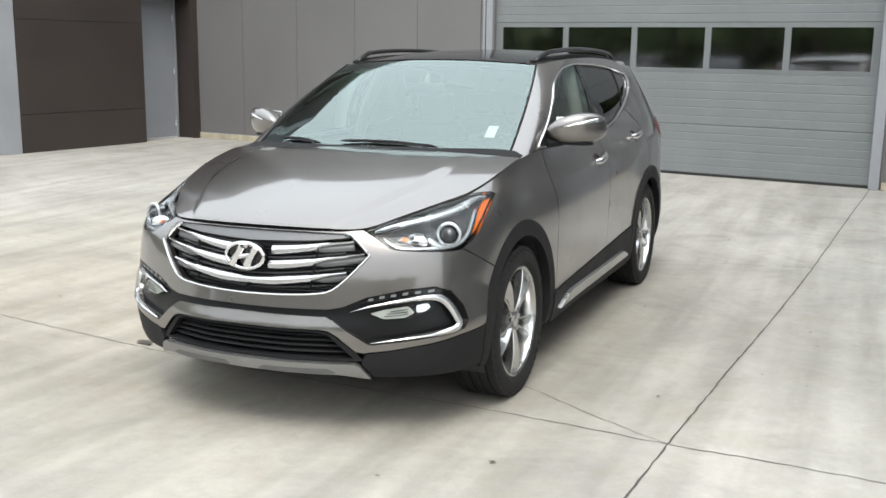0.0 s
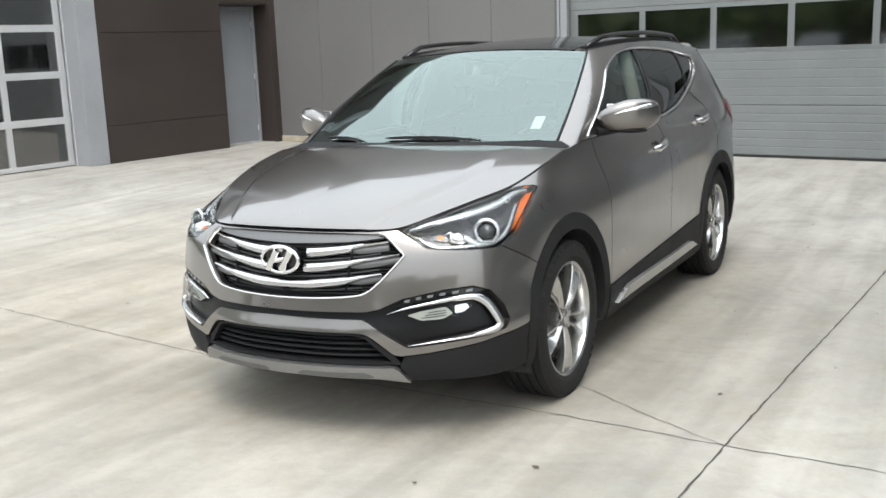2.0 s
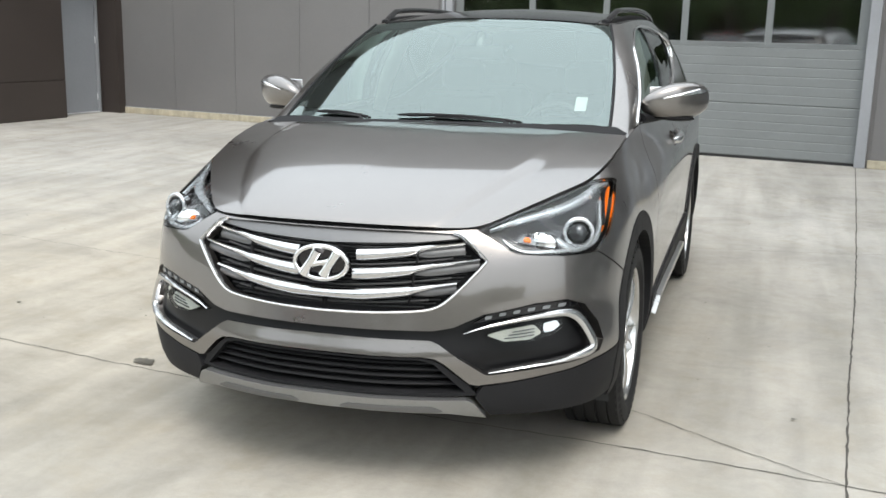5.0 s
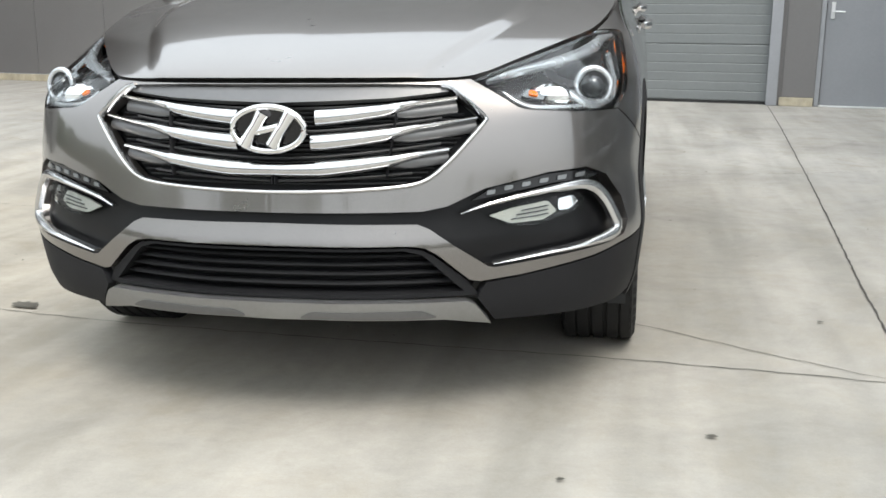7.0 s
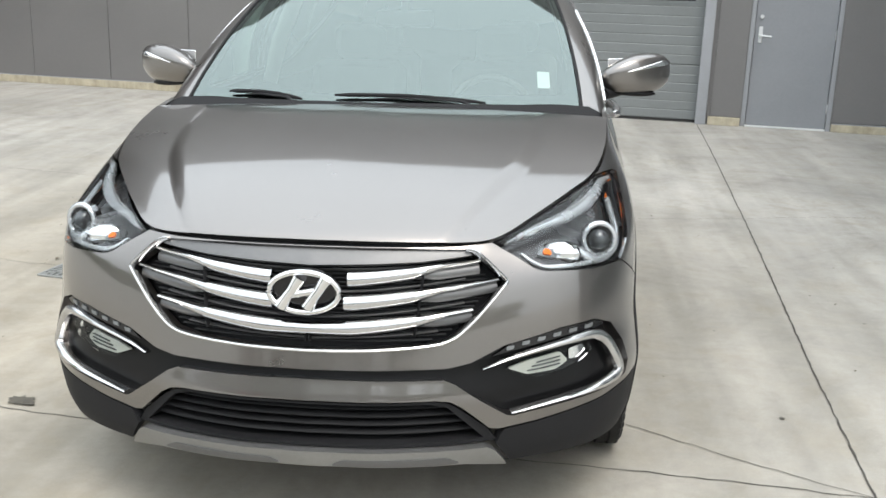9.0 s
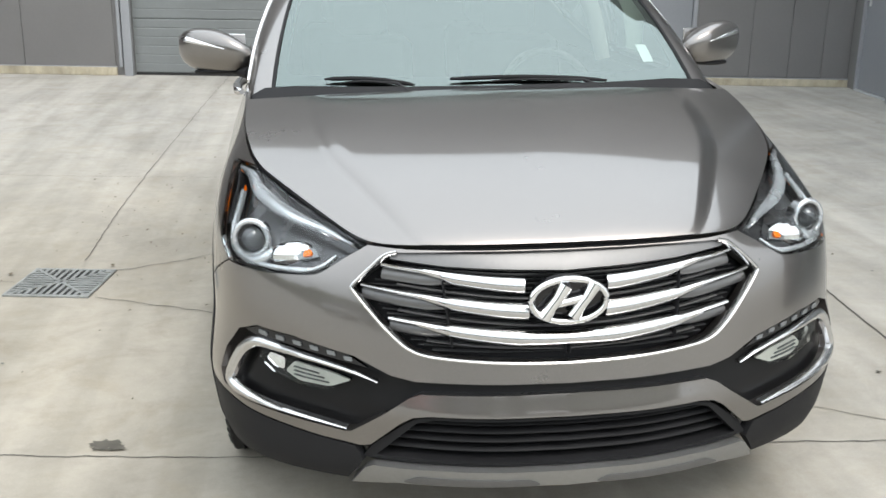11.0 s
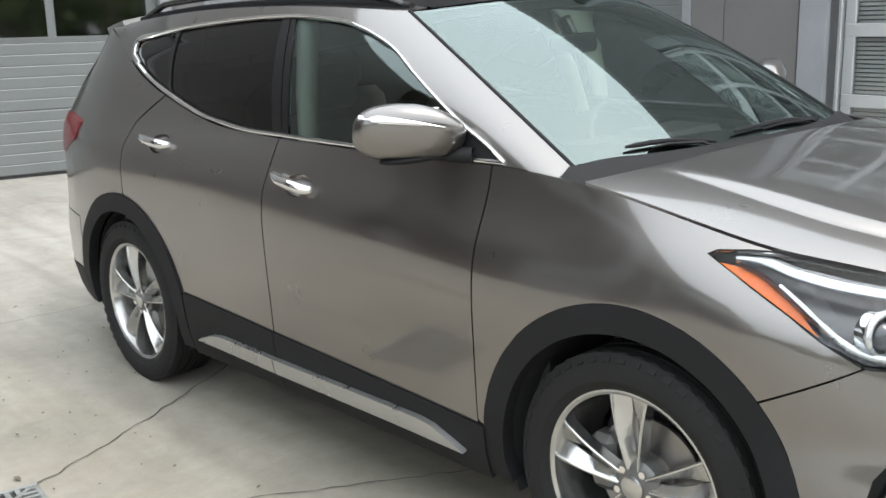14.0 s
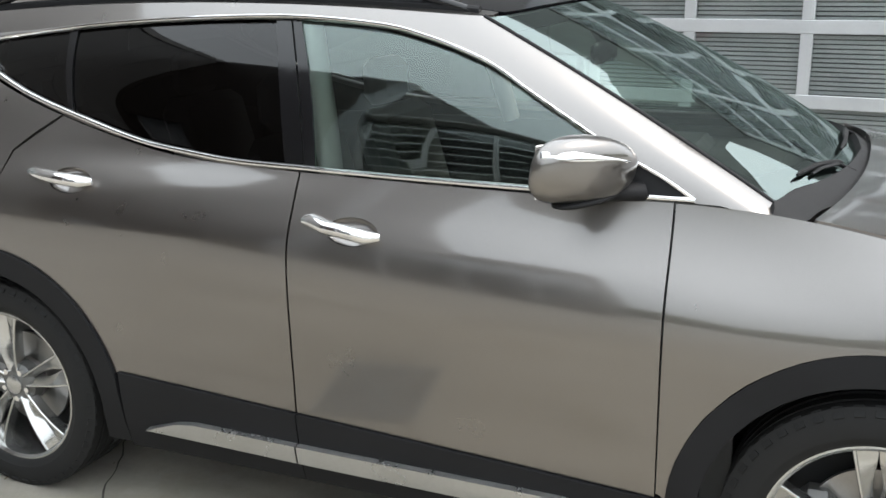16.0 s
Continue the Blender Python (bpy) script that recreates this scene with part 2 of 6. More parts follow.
wall_with_panels("wall_left", "dark-brown flush-clad side wing wall", [
    (LEFT - 0.32, LEFT, 5.19, 7.53, 0, TALL), (LEFT - 0.34, LEFT, 8.60, BACK - 0.002, 0, TALL), (LEFT - 0.32, LEFT, 7.53, 8.60, 2.34, TALL), (LEFT - 0.45, LEFT - 0.32, 7.0, 8.73, 2.34, TALL),
    (LEFT - 0.45, LEFT - 0.32, 5.0, 7.53, 0, TALL), (LEFT - 0.45, LEFT - 0.32, 1.14, 5.0, 4.3, LOW), (LEFT - 0.32, LEFT, 1.14, 4.85, 4.3, LOW), (LEFT - 0.45, LEFT, ENDL, 1.14, 0, LOW), (-24, LEFT - 0.46, 5.0, 5.3, LOW, TALL)],
    [(LEFT, LEFT + 0.014, 5.195, 7.53, a, b) for a, b in ((0.012, 0.553), (0.563, 1.907), (1.917, 3.26), (3.27, 4.6), (4.61, 6.3))]
    + [(LEFT, LEFT + 0.014, 7.53, 8.58, a, b) for a, b in ((2.36, 3.26), (3.27, 4.6), (4.61, 6.3))], M_BROWN)
solid("trim_pillar", boxes((LEFT - 0.0, LEFT + 0.06, 8.58, BACK - 0.014, 0, TALL)), M_BROWN, "dark-brown clad corner pillar beside the grey door", "pillar", at=SITE)
wall_with_panels("wall_right", "flat grey metal-panel wall of the side wing", [
    (RIGHT, RIGHT + 0.3, 8.50, BACK, 0, WING), (RIGHT, RIGHT + 0.3, 7.52, 8.50, 2.13, WING), (RIGHT, RIGHT + 0.3, 6.8, 7.52, 0, WING), (RIGHT, RIGHT + 0.3, 4.5, 6.8, 4.3, WING),
    (RIGHT, RIGHT + 0.3, 3.02, 4.5, 0, WING), (RIGHT, RIGHT + 0.3, -0.64, 3.02, 4.3, WING), (RIGHT, RIGHT + 0.3, ENDR, -0.64, 0, WING)],
    [(RIGHT - D, RIGHT, a + 0.004, b - 0.004, 0.1, WING - 0.1) for a, b in ((3.30, 4.05), (4.05, 4.42))], M_PANEL)
solid("trim_pilaster_1", boxes((RIGHT - 0.11, RIGHT + 0.3, 6.78, 7.36, 0, WING), bevel=0.006), M_STEEL, "grey steel pilaster beside the side-wing door", "pilaster", at=SITE)
solid("trim_pilaster_2", boxes((RIGHT - 0.05, RIGHT + 0.3, 3.02, 3.27, 0, 4.3), bevel=0.006), M_STEEL, "pale grey steel jamb beside the glazed door", "jamb", at=SITE)
solid("trim_pilaster_3", boxes((RIGHT - 0.02, RIGHT + 0.3, 4.42, 4.52, 0, 4.3), bevel=0.006), M_STEEL, "pale grey steel jamb beside the flush overhead door", "jamb", at=SITE)
solid("trim_pilaster_4", boxes((LEFT - 0.32, LEFT + 0.01, 4.85, 5.185, 0, TALL), bevel=0.006), M_STEEL, "grey steel jamb between glazed door and brown cladding", "jamb", at=SITE)
solid("ceiling_roof_1", boxes((-24, LEFT - 0.01, 5.0, 22, TALL, TALL + 0.2), (-24, LEFT - 0.01, ENDL, 4.99, LOW, LOW + 0.2), (LEFT - 0.01, RIGHT + 0.01, BACK - 0.03, 22, TALL, TALL + 0.2), (RIGHT + 0.01, 18, ENDR, BACK + 0.29, WING, WING + 0.2), (RIGHT + 0.01, 18, BACK + 0.3, 22, TALL, TALL + 0.2)), M_ROOF, "flat roof with a plain parapet edge", "roof", at=SITE)
# unseen outer walls, added to close the building against outside light
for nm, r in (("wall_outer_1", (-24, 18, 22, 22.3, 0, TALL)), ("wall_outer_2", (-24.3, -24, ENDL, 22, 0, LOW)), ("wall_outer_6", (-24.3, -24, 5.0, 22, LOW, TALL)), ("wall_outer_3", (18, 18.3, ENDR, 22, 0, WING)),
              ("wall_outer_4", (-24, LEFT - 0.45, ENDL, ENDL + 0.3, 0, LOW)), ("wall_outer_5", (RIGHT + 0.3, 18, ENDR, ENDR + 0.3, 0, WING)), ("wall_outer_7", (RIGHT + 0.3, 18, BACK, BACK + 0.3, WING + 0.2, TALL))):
    solid(nm, boxes(r), M_ROOM, "added unseen outer wall closing the building", "wall", at=SITE)

# the jambs of the back overhead door
jamb = thing("door_jamb", "pale grey steel jambs and head round the overhead door", "jamb", kind="structure", at=SITE)
part("jamb", boxes((GU1, GU1 + 0.12, BACK - 0.06, BACK + 0.02, 0, GH), bevel=0.004), M_STEEL, jamb)
part("jamb", boxes((GU0 - 0.10, GU0, BACK - 0.06, BACK + 0.02, 0, GH), bevel=0.004), M_STEEL, jamb)
part("head", boxes((GU0 - 0.10, GU1 + 0.12, BACK - 0.06, BACK + 0.02, GH, GH + 0.1), bevel=0.004), M_STEEL, jamb)
part("stop", boxes((GU0 - 0.16, GU0 - 0.12, BACK - 0.05, BACK, 0.1, GH), bevel=0.004), M_STEEL, jamb)


def overhead_door(name, label, u0, u1, y, tops, window=None, panes=0, side=False):
    """A sectional door: each section a part with pressed ribs; side: it closes a wing's wall, with u along v."""
    d = thing(name, label, "garage door", kind="structure", at=SITE @ (pose(0, 0, 0, 0, 0, -90) if side else Matrix.Identity(4)))
    z0 = 0.03
    for i, z1 in enumerate(tops):
        if window == i:
            zb, zt, n = z0 + 0.045, z1 - 0.045, panes
            pitch = (u1 - u0 - 0.2) / n
            sec = part("section", boxes((u0, u1, y, y + 0.045, z0, zb), (u0, u1, y, y + 0.045, zt, z1),
                                        *[(u0 + 0.1 + pitch * k - (0.05 if k in (0, n) else 0.028) + (-0.05 if k == 0 else 0.05 if k == n else 0),
                                           u0 + 0.1 + pitch * k + (0.05 if k in (0, n) else 0.028) + (-0.05 if k == 0 else 0.05 if k == n else 0), y, y + 0.045, zb, zt) for k in range(n + 1)], bevel=0.003), M_OVERHEAD, d)
            for k in range(n):
                a = u0 + 0.1 + pitch * k + (0.0 if k == 0 else 0.028)
                b = u0 + 0.1 + pitch * (k + 1) - (0.0 if k == n - 1 else 0.028)
                part("window_frame", boxes((a, b, y - 0.006, y + 0.01, zb - 0.01, zb + 0.012), (a, b, y - 0.006, y + 0.01, zt - 0.012, zt + 0.01),
                                           (a, a + 0.012, y - 0.006, y + 0.01, zb + 0.012, zt - 0.012), (b - 0.012, b, y - 0.006, y + 0.01, zb + 0.012, zt - 0.012)), M_OVERHEAD, sec)
                p = part("pane", boxes((a + 0.006, b - 0.006, y + 0.014, y + 0.02, zb + 0.006, zt - 0.006)), M_PANE, sec, "clear dark glass pane")
                p.visible_shadow = False
        else:
            bm, n = bmesh.new(), max(2, round((z1 - z0) / 0.105))
            h = (z1 - z0 - 0.006) / n
            prof = []
            for k in range(n):
                a = z0 + 0.003 + k * h
                prof += [(0.005, a), (0.0, a + 0.008), (0.0, a + h - 0.008), (0.005, a + h)]
            prof += [(0.045, z1 - 0.003), (0.045, z0 + 0.003)]
            f0, f1 = [bm.verts.new((u0, y + p, z)) for p, z in prof], [bm.verts.new((u1, y + p, z)) for p, z in prof]
            for k in range(len(prof)):
                j = (k + 1) % len(prof)
                bm.faces.new((f0[k], f0[j], f1[j], f1[k]))
            bm.faces.new(f0), bm.faces.new(f1[::-1])
            part("section", bm, M_OVERHEAD, d)
        z0 = z1
    part("bottom_seal", boxes((u0, u1, y + 0.005, y + 0.04, 0.0, 0.03)), M_RUBBER, d, "black rubber bottom seal")
    return d


overhead_door("door_overhead_back", "closed grey ribbed sectional garage door with one row of windows", GU0, GU1, BACK + 0.06, (0.66, 1.32, 1.95, 2.6, 3.25, 3.9, 4.27), 2, 5)
overhead_door("door_overhead_side", "closed flush grey sectional garage door in the side wing", -6.8, -4.5, RIGHT + 0.16, (0.61, 1.22, 1.83, 2.44, 3.05, 3.66, 4.3), side=True)


def steel_door(name, label, at, w, h, handle_left=True, hinges=True):
    """A flush steel door in a frame, in its own axes: x across, y out of the wall is minus."""
    d = thing(name, label, "door", kind="structure", at=at)
    part("door_frame", boxes((-0.05, 0.0, -0.02, 0.12, 0, h + 0.05), (w, w + 0.05, -0.02, 0.12, 0, h + 0.05), (0, w, -0.02, 0.12, h, h + 0.05), bevel=0.004), M_STEEL, d)
    leaf = part("leaf", boxes((0.004, w - 0.004, 0.012, 0.057, 0.018, h - 0.004), bevel=0.003), M_DOOR, d)
    x = 0.07 if handle_left else w - 0.07
    s = 1 if handle_left else -1
    bm = boxes((x - 0.022, x + 0.022, 0.002, 0.012, 0.95, 1.13), bevel=0.004)
    rod(bm, [(x, 0.005, 1.03), (x, -0.045, 1.03), (x + s * 0.02, -0.05, 1.03), (x + s * 0.12, -0.05, 1.025)], 0.009)
    part("door_handle", bm, M_ALU, leaf, "satin metal lever handle and plate")
    part("lock", rod(bmesh.new(), [(x, 0.012, 1.24), (x, -0.004, 1.24)], 0.022, 14), M_ALU, leaf)
    if hinges:
        for z in (0.25, h / 2, h - 0.25):
            part("hinge", rod(bmesh.new(), [((w - 0.002) if handle_left else 0.002, 0.004, z - 0.05), ((w - 0.002) if handle_left else 0.002, 0.004, z + 0.05)], 0.008), M_ALU, leaf)
    part("threshold", boxes((0, w, -0.03, 0.1, 0, 0.016), bevel=0.003), M_ALU, d, "bright aluminium threshold")
    return d


steel_door("door_back", "closed blue-grey painted steel door with a lever handle", SITE @ pose(DU0, BACK + 0.015, 0), DU1 - DU0, DH)
steel_door("door_wing_left", "closed blue-grey painted steel door recessed in brown cladding", SITE @ pose(LEFT - 0.36, 7.62, 0, 0, 0, 90), 0.93, 2.28, True)
solid("trim_door_reveal", boxes((LEFT - 0.32, LEFT - 0.30, 8.592, 8.598, 0, 2.33)), M_BROWN, "brown reveal beside the recessed door", "trim", at=SITE)
steel_door("door_wing_right", "closed grey painted steel door beside the inner corner", SITE @ pose(RIGHT + 0.012, 8.45, 0, 0, 0, -90), 0.9, 2.08, True)


def glazed_door(name, label, at, w, rails, cols, blind):
    """A full-view overhead door: aluminium stiles and rails, each light a pane; blind: slats behind."""
    d = thing(name, label, "glazed garage door", kind="structure", at=at)
    part("track_frame", boxes((-0.07, -0.015, -0.03, 0.1, 0, rails[-1]), (w + 0.015, w + 0.07, -0.03, 0.1, 0, rails[-1]), bevel=0.004), M_ALU, d)
    for z in rails:
        part("rail", boxes((0, w, 0, 0.05, max(0.015, z - 0.05), z + 0.05), bevel=0.004), M_ALU, d)
    for i, (a, b) in enumerate(zip(rails, rails[1:])):
        for k, c in enumerate(cols):
            part("stile", boxes((c - 0.045, c + 0.045, 0.003, 0.048, a + 0.05, b - 0.05), bevel=0.004), M_ALU, d)
        for c0, c1 in zip(cols, cols[1:]):
            p = part("pane", boxes((c0 + 0.045, c1 - 0.045, 0.022, 0.028, a + 0.05, b - 0.05)), M_PANE_BLIND if blind else M_PANE, d, "clear glass pane")
            p.visible_shadow = False
    if blind:
        bm, n = bmesh.new(), int((rails[-1] - 0.1) / 0.034)
        for k in range(n):
            z = 0.08 + k * 0.034
            vs = [bm.verts.new(c) for c in ((0.03, 0.065, z), (w - 0.03, 0.065, z), (w - 0.03, 0.077, z + 0.025), (0.03, 0.077, z + 0.025))]
            bm.faces.new(vs)
        b = part("blind", bm, M_BLIND, d, "lowered pale horizontal-slat blind")
        b["kind"] = "stuff"
    return d


glazed_door("door_glazed_left", "closed aluminium overhead door with rows of dark glass panes", SITE @ pose(LEFT - 0.36, 1.16, 0, 0, 0, 90), 3.68, (0.03, 0.68, 1.34, 2.0, 2.66, 3.32, 3.98, 4.3), (0.045, 0.72, 1.70, 2.70, 3.63), False)
glazed_door("door_glazed_right", "closed aluminium overhead door with glass panes and blinds", SITE @ pose(RIGHT + 0.14, 2.98, 0, 0, 0, -90), 3.6, (0.03, 0.74, 1.29, 1.85, 2.45, 3.05, 3.65, 4.25), (0.045, 0.83, 1.72, 2.62, 3.54), True)

# unseen floor and partitions, added so the glass backs onto a dim grey
solid("floor_indoor", boxes((LEFT - 8, LEFT - 0.46, ENDL + 0.31, 8.7, -0.02, 0.004), (LEFT - 8, 18, BACK + 0.31, 22, -0.02, 0.004), (RIGHT + 0.31, 18, ENDR + 0.31, BACK + 0.31, -0.02, 0.004)), M_ROOM, "added unseen indoor floor in dim grey", "floor", at=SITE)
solid("wall_partition_1", boxes((LEFT - 8.2, LEFT - 8, ENDL + 0.31, 22, 0, LOW)), M_ROOM, "added unseen partition wall in dim grey", "wall", at=SITE)
solid("wall_partition_2", boxes((LEFT - 8, 18, BACK + 9, BACK + 9.2, 0, TALL)), M_ROOM, "added unseen partition wall in dim grey", "wall", at=SITE)
solid("wall_partition_3", boxes((RIGHT + 1.2, RIGHT + 1.3, ENDR + 0.31, 8.7, 0, WING)), M_ROOM, "added unseen partition wall in dim grey", "wall", at=SITE)

# ---------------------------------------------------------------- ground
DRAIN = (-1.92, 1.83)


def fall(x, y):
    """The apron's height: it falls gently to the drain and lies level by the walls."""
    d = max(0.3, math.hypot(x - DRAIN[0], y - DRAIN[1]))
    return -0.008 * math.log1p(math.exp((0.15 - 0.0247 * d) / 0.008))


def laid(bm):
    """Lays flat marks down on the apron."""
    for v in bm.verts:
        v.co.z += fall(v.co.x, v.co.y)
    return bm


def apron():
    bm, n, rings = bmesh.new(), 96, []
    for r in [0.3 * k for k in range(1, 31)] + [12, 20, 60, 400]:
        ring = [(DRAIN[0] + r * math.cos(k * math.tau / n), DRAIN[1] + r * math.sin(k * math.tau / n)) for k in range(n)]
        rings.append([bm.verts.new((x, y, fall(x, y))) for x, y in ring])
    bm.faces.new(rings[0])
    for a, b in zip(rings, rings[1:]):
        for k in range(n):
            bm.faces.new((a[k], b[k], b[(k + 1) % n], a[(k + 1) % n]))
    return bm


solid("ground", apron(), M_SLAB, "pale stained concrete apron with fine cracks", "ground", smooth=180)


# ---------------------------------------------------------------- the car's surfaces (front axle at y 0, nose towards -y)
def dense(points, step=0.01):
    """A smooth curve through points (Catmull-Rom), as evenly spaced rows and their lengths along it."""
    p = np.asarray(points, float)
    p = np.vstack([2 * p[0] - p[1], p, 2 * p[-1] - p[-2]])
    out = []
    for i in range(1, len(p) - 2):
        t = np.linspace(0, 1, 24, endpoint=False)[:, None]
        a, b, c, d = p[i - 1], p[i], p[i + 1], p[i + 2]
        out.append(0.5 * (2 * b + (c - a) * t + (2 * a - 5 * b + 4 * c - d) * t**2 + (3 * b - a - 3 * c + d) * t**3))
    out = np.vstack(out + [p[-2][None]])
    length = np.r_[0, np.cumsum(np.linalg.norm(np.diff(out, axis=0), axis=1))]
    s = np.linspace(0, length[-1], max(8, int(length[-1] / step)))
    return s, np.stack([np.interp(s, length, out[:, k]) for k in range(out.shape[1])], 1)


def soften(a, axis, sigma):
    """A Gaussian blur along one axis, sigma in samples."""
    n = int(3 * sigma)
    k = np.exp(-0.5 * (np.arange(-n, n + 1) / sigma) ** 2)
    k /= k.sum()
    pad = [(n, n) if i == axis else (0, 0) for i in range(a.ndim)]
    return np.apply_along_axis(lambda r: np.convolve(r, k, "valid"), axis, np.pad(a, pad, mode="reflect", reflect_type="odd"))


# outline of the car from above, nose to tail, and how each height stands off it
PLAN_S, PLAN = dense([(0, -0.985), (0.2, -0.972), (0.4, -0.925), (0.55, -0.862), (0.685, -0.78), (0.795, -0.672), (0.868, -0.535), (0.906, -0.36), (0.919, -0.12),
                      (0.927, 0.2), (0.937, 0.6), (0.939, 1.3), (0.939, 2.0), (0.936, 2.6), (0.925, 3.0), (0.895, 3.28), (0.82, 3.50), (0.62, 3.63), (0.3, 3.69), (0, 3.70)], 0.002)
PLAN_N = np.gradient(PLAN, axis=0)
PLAN_N = np.stack([-PLAN_N[:, 1], PLAN_N[:, 0]], 1) * -1
PLAN_N /= np.linalg.norm(PLAN_N, axis=1)[:, None]
if PLAN_N[0, 1] > 0:
    PLAN_N *= -1


def s_at(x, y):
    """How far along the outline the point nearest to (x, y) lies."""
    return float(PLAN_S[np.argmin((PLAN[:, 0] - x) ** 2 + (PLAN[:, 1] - y) ** 2)])


def s_x(x):
    """The place on the nose at x."""
    n = np.argmax(PLAN[:, 0] > 0.9)
    return float(np.interp(abs(x), PLAN[:n, 0], PLAN_S[:n]))


STATIONS = [
    (0.00, [(0.15, -0.16), (0.24, -0.05), (0.30, -0.012), (0.36, 0.001), (0.485, 0.004), (0.55, -0.015), (0.60, -0.024), (0.68, -0.038), (0.74, -0.05), (0.80, -0.068), (0.86, -0.095), (0.90, -0.125), (1.0, -0.25), (1.6, -0.6)]),
    (0.45, [(0.15, -0.16), (0.24, -0.05), (0.30, -0.01), (0.36, 0.001), (0.485, 0.004), (0.55, -0.015), (0.60, -0.024), (0.68, -0.038), (0.74, -0.05), (0.80, -0.068), (0.86, -0.095), (0.90, -0.125), (1.0, -0.25), (1.6, -0.6)]),
    (0.60, [(0.15, -0.16), (0.24, -0.06), (0.30, -0.03), (0.36, -0.024), (0.485, -0.016), (0.55, -0.022), (0.60, -0.024), (0.68, -0.030), (0.74, -0.040), (0.80, -0.052), (0.86, -0.075), (0.90, -0.10), (1.0, -0.20), (1.6, -0.55)]),
    (0.98, [(0.15, -0.11), (0.24, -0.012), (0.32, 0.030), (0.42, 0.050), (0.49, 0.060), (0.55, 0.044), (0.63, 0.018), (0.72, 0.010), (0.80, -0.004), (0.87, -0.02), (0.95, -0.045), (1.1, -0.09), (1.6, -0.38)]),
    (1.30, [(0.15, -0.12), (0.25, -0.015), (0.34, 0.006), (0.48, 0.014), (0.60, 0.006), (0.80, 0.004), (0.88, -0.002), (0.95, -0.014), (1.0, -0.03), (1.1, -0.085), (1.6, -0.4)]),
    (1.75, [(0.15, -0.08), (0.25, -0.02), (0.34, 0.0), (0.60, 0.004), (0.78, 0.004), (0.86, -0.003), (0.92, -0.020), (0.98, -0.050), (1.04, -0.085), (1.08, -0.108), (1.14, -0.145), (1.6, -0.43)]),
    (2.40, [(0.15, -0.08), (0.25, -0.045), (0.33, -0.024), (0.44, -0.010), (0.58, -0.004), (0.70, 0.002), (0.82, 0.005), (0.90, -0.002), (0.96, -0.017), (1.02, -0.044), (1.08, -0.074), (1.16, -0.110), (1.6, -0.33)]),
    (3.60, [(0.15, -0.08), (0.25, -0.045), (0.33, -0.024), (0.44, -0.010), (0.58, -0.005), (0.72, 0.0), (0.90, 0.006), (0.98, 0.004), (1.04, -0.024), (1.10, -0.055), (1.17, -0.10), (1.6, -0.26)]),
    (4.50, [(0.15, -0.08), (0.25, -0.02), (0.34, 0.0), (0.60, 0.012), (0.80, 0.012), (0.95, 0.010), (1.05, 0.004), (1.12, -0.03), (1.22, -0.075), (1.35, -0.13), (1.6, -0.26)]),
    (5.20, [(0.15, -0.12), (0.30, -0.02), (0.45, 0.02), (0.62, 0.02), (0.75, 0.0), (0.95, -0.01), (1.12, -0.02), (1.2, -0.06), (1.6, -0.24)]),
    (6.60, [(0.15, -0.14), (0.30, -0.02), (0.45, 0.02), (0.62, 0.02), (0.72, -0.03), (1.0, -0.07), (1.2, -0.14), (1.6, -0.36)]),
]
TZ = np.arange(0.15, 1.601, 0.005)
TS = np.arange(0.0, PLAN_S[-1] + 0.021, 0.02)
_rows = soften(np.array([np.interp(TZ, *np.array(p).T) for _, p in STATIONS]), 1, 3.2)
_at = [s for s, _ in STATIONS]
OFF = soften(np.stack([np.interp(TS, _at, _rows[:, j]) for j in range(len(TZ))], 1), 0, 7)

# the upper edge of the body's sides: bonnet edge, then belt line, then the rise to the tail
EDGE3 = [(0, -0.85, 0.897), (0.2, -0.842, 0.897), (0.36, -0.818, 0.898), (0.485, -0.772, 0.903), (0.590, -0.63, 0.942), (0.695, -0.455, 0.984), (0.770, -0.31, 1.015), (0.808, -0.15, 1.056),
         (0.824, 0.0, 1.092), (0.832, 0.21, 1.130), (0.838, 0.45, 1.150), (0.845, 0.9, 1.150), (0.841, 1.5, 1.160), (0.832, 1.9, 1.174), (0.822, 2.12, 1.203), (0.803, 2.38, 1.262), (0.780, 2.62, 1.332),
         (0.750, 2.81, 1.410), (0.722, 2.92, 1.475), (0.69, 3.06, 1.535), (0.64, 3.2, 1.56), (0.5, 3.34, 1.565), (0.25, 3.40, 1.57), (0, 3.42, 1.57)]
_el, _e = dense(EDGE3, 0.01)
_es = np.array([s_at(x, y) for x, y, z in _e])
_es = np.maximum.accumulate(_es + np.arange(len(_es)) * 1e-6)
_es[0] = 0.0
ETAB = soften(np.stack([np.interp(PLAN_S, _es, _e[:, k]) for k in range(3)], 1), 0, 20)
LIFT_H = np.interp(PLAN_S, [0, 0.45, 0.75, 1.3, 1.7, 2.3, 3.6, 4.3, 5.0, 7.0], [0.10, 0.10, 0.13, 0.17, 0.2, 0.16, 0.18, 0.38, 0.5, 0.6])


def top_at(s):
    """The height of the upper edge at s."""
    return float(np.interp(abs(s), PLAN_S, ETAB[:, 2]))


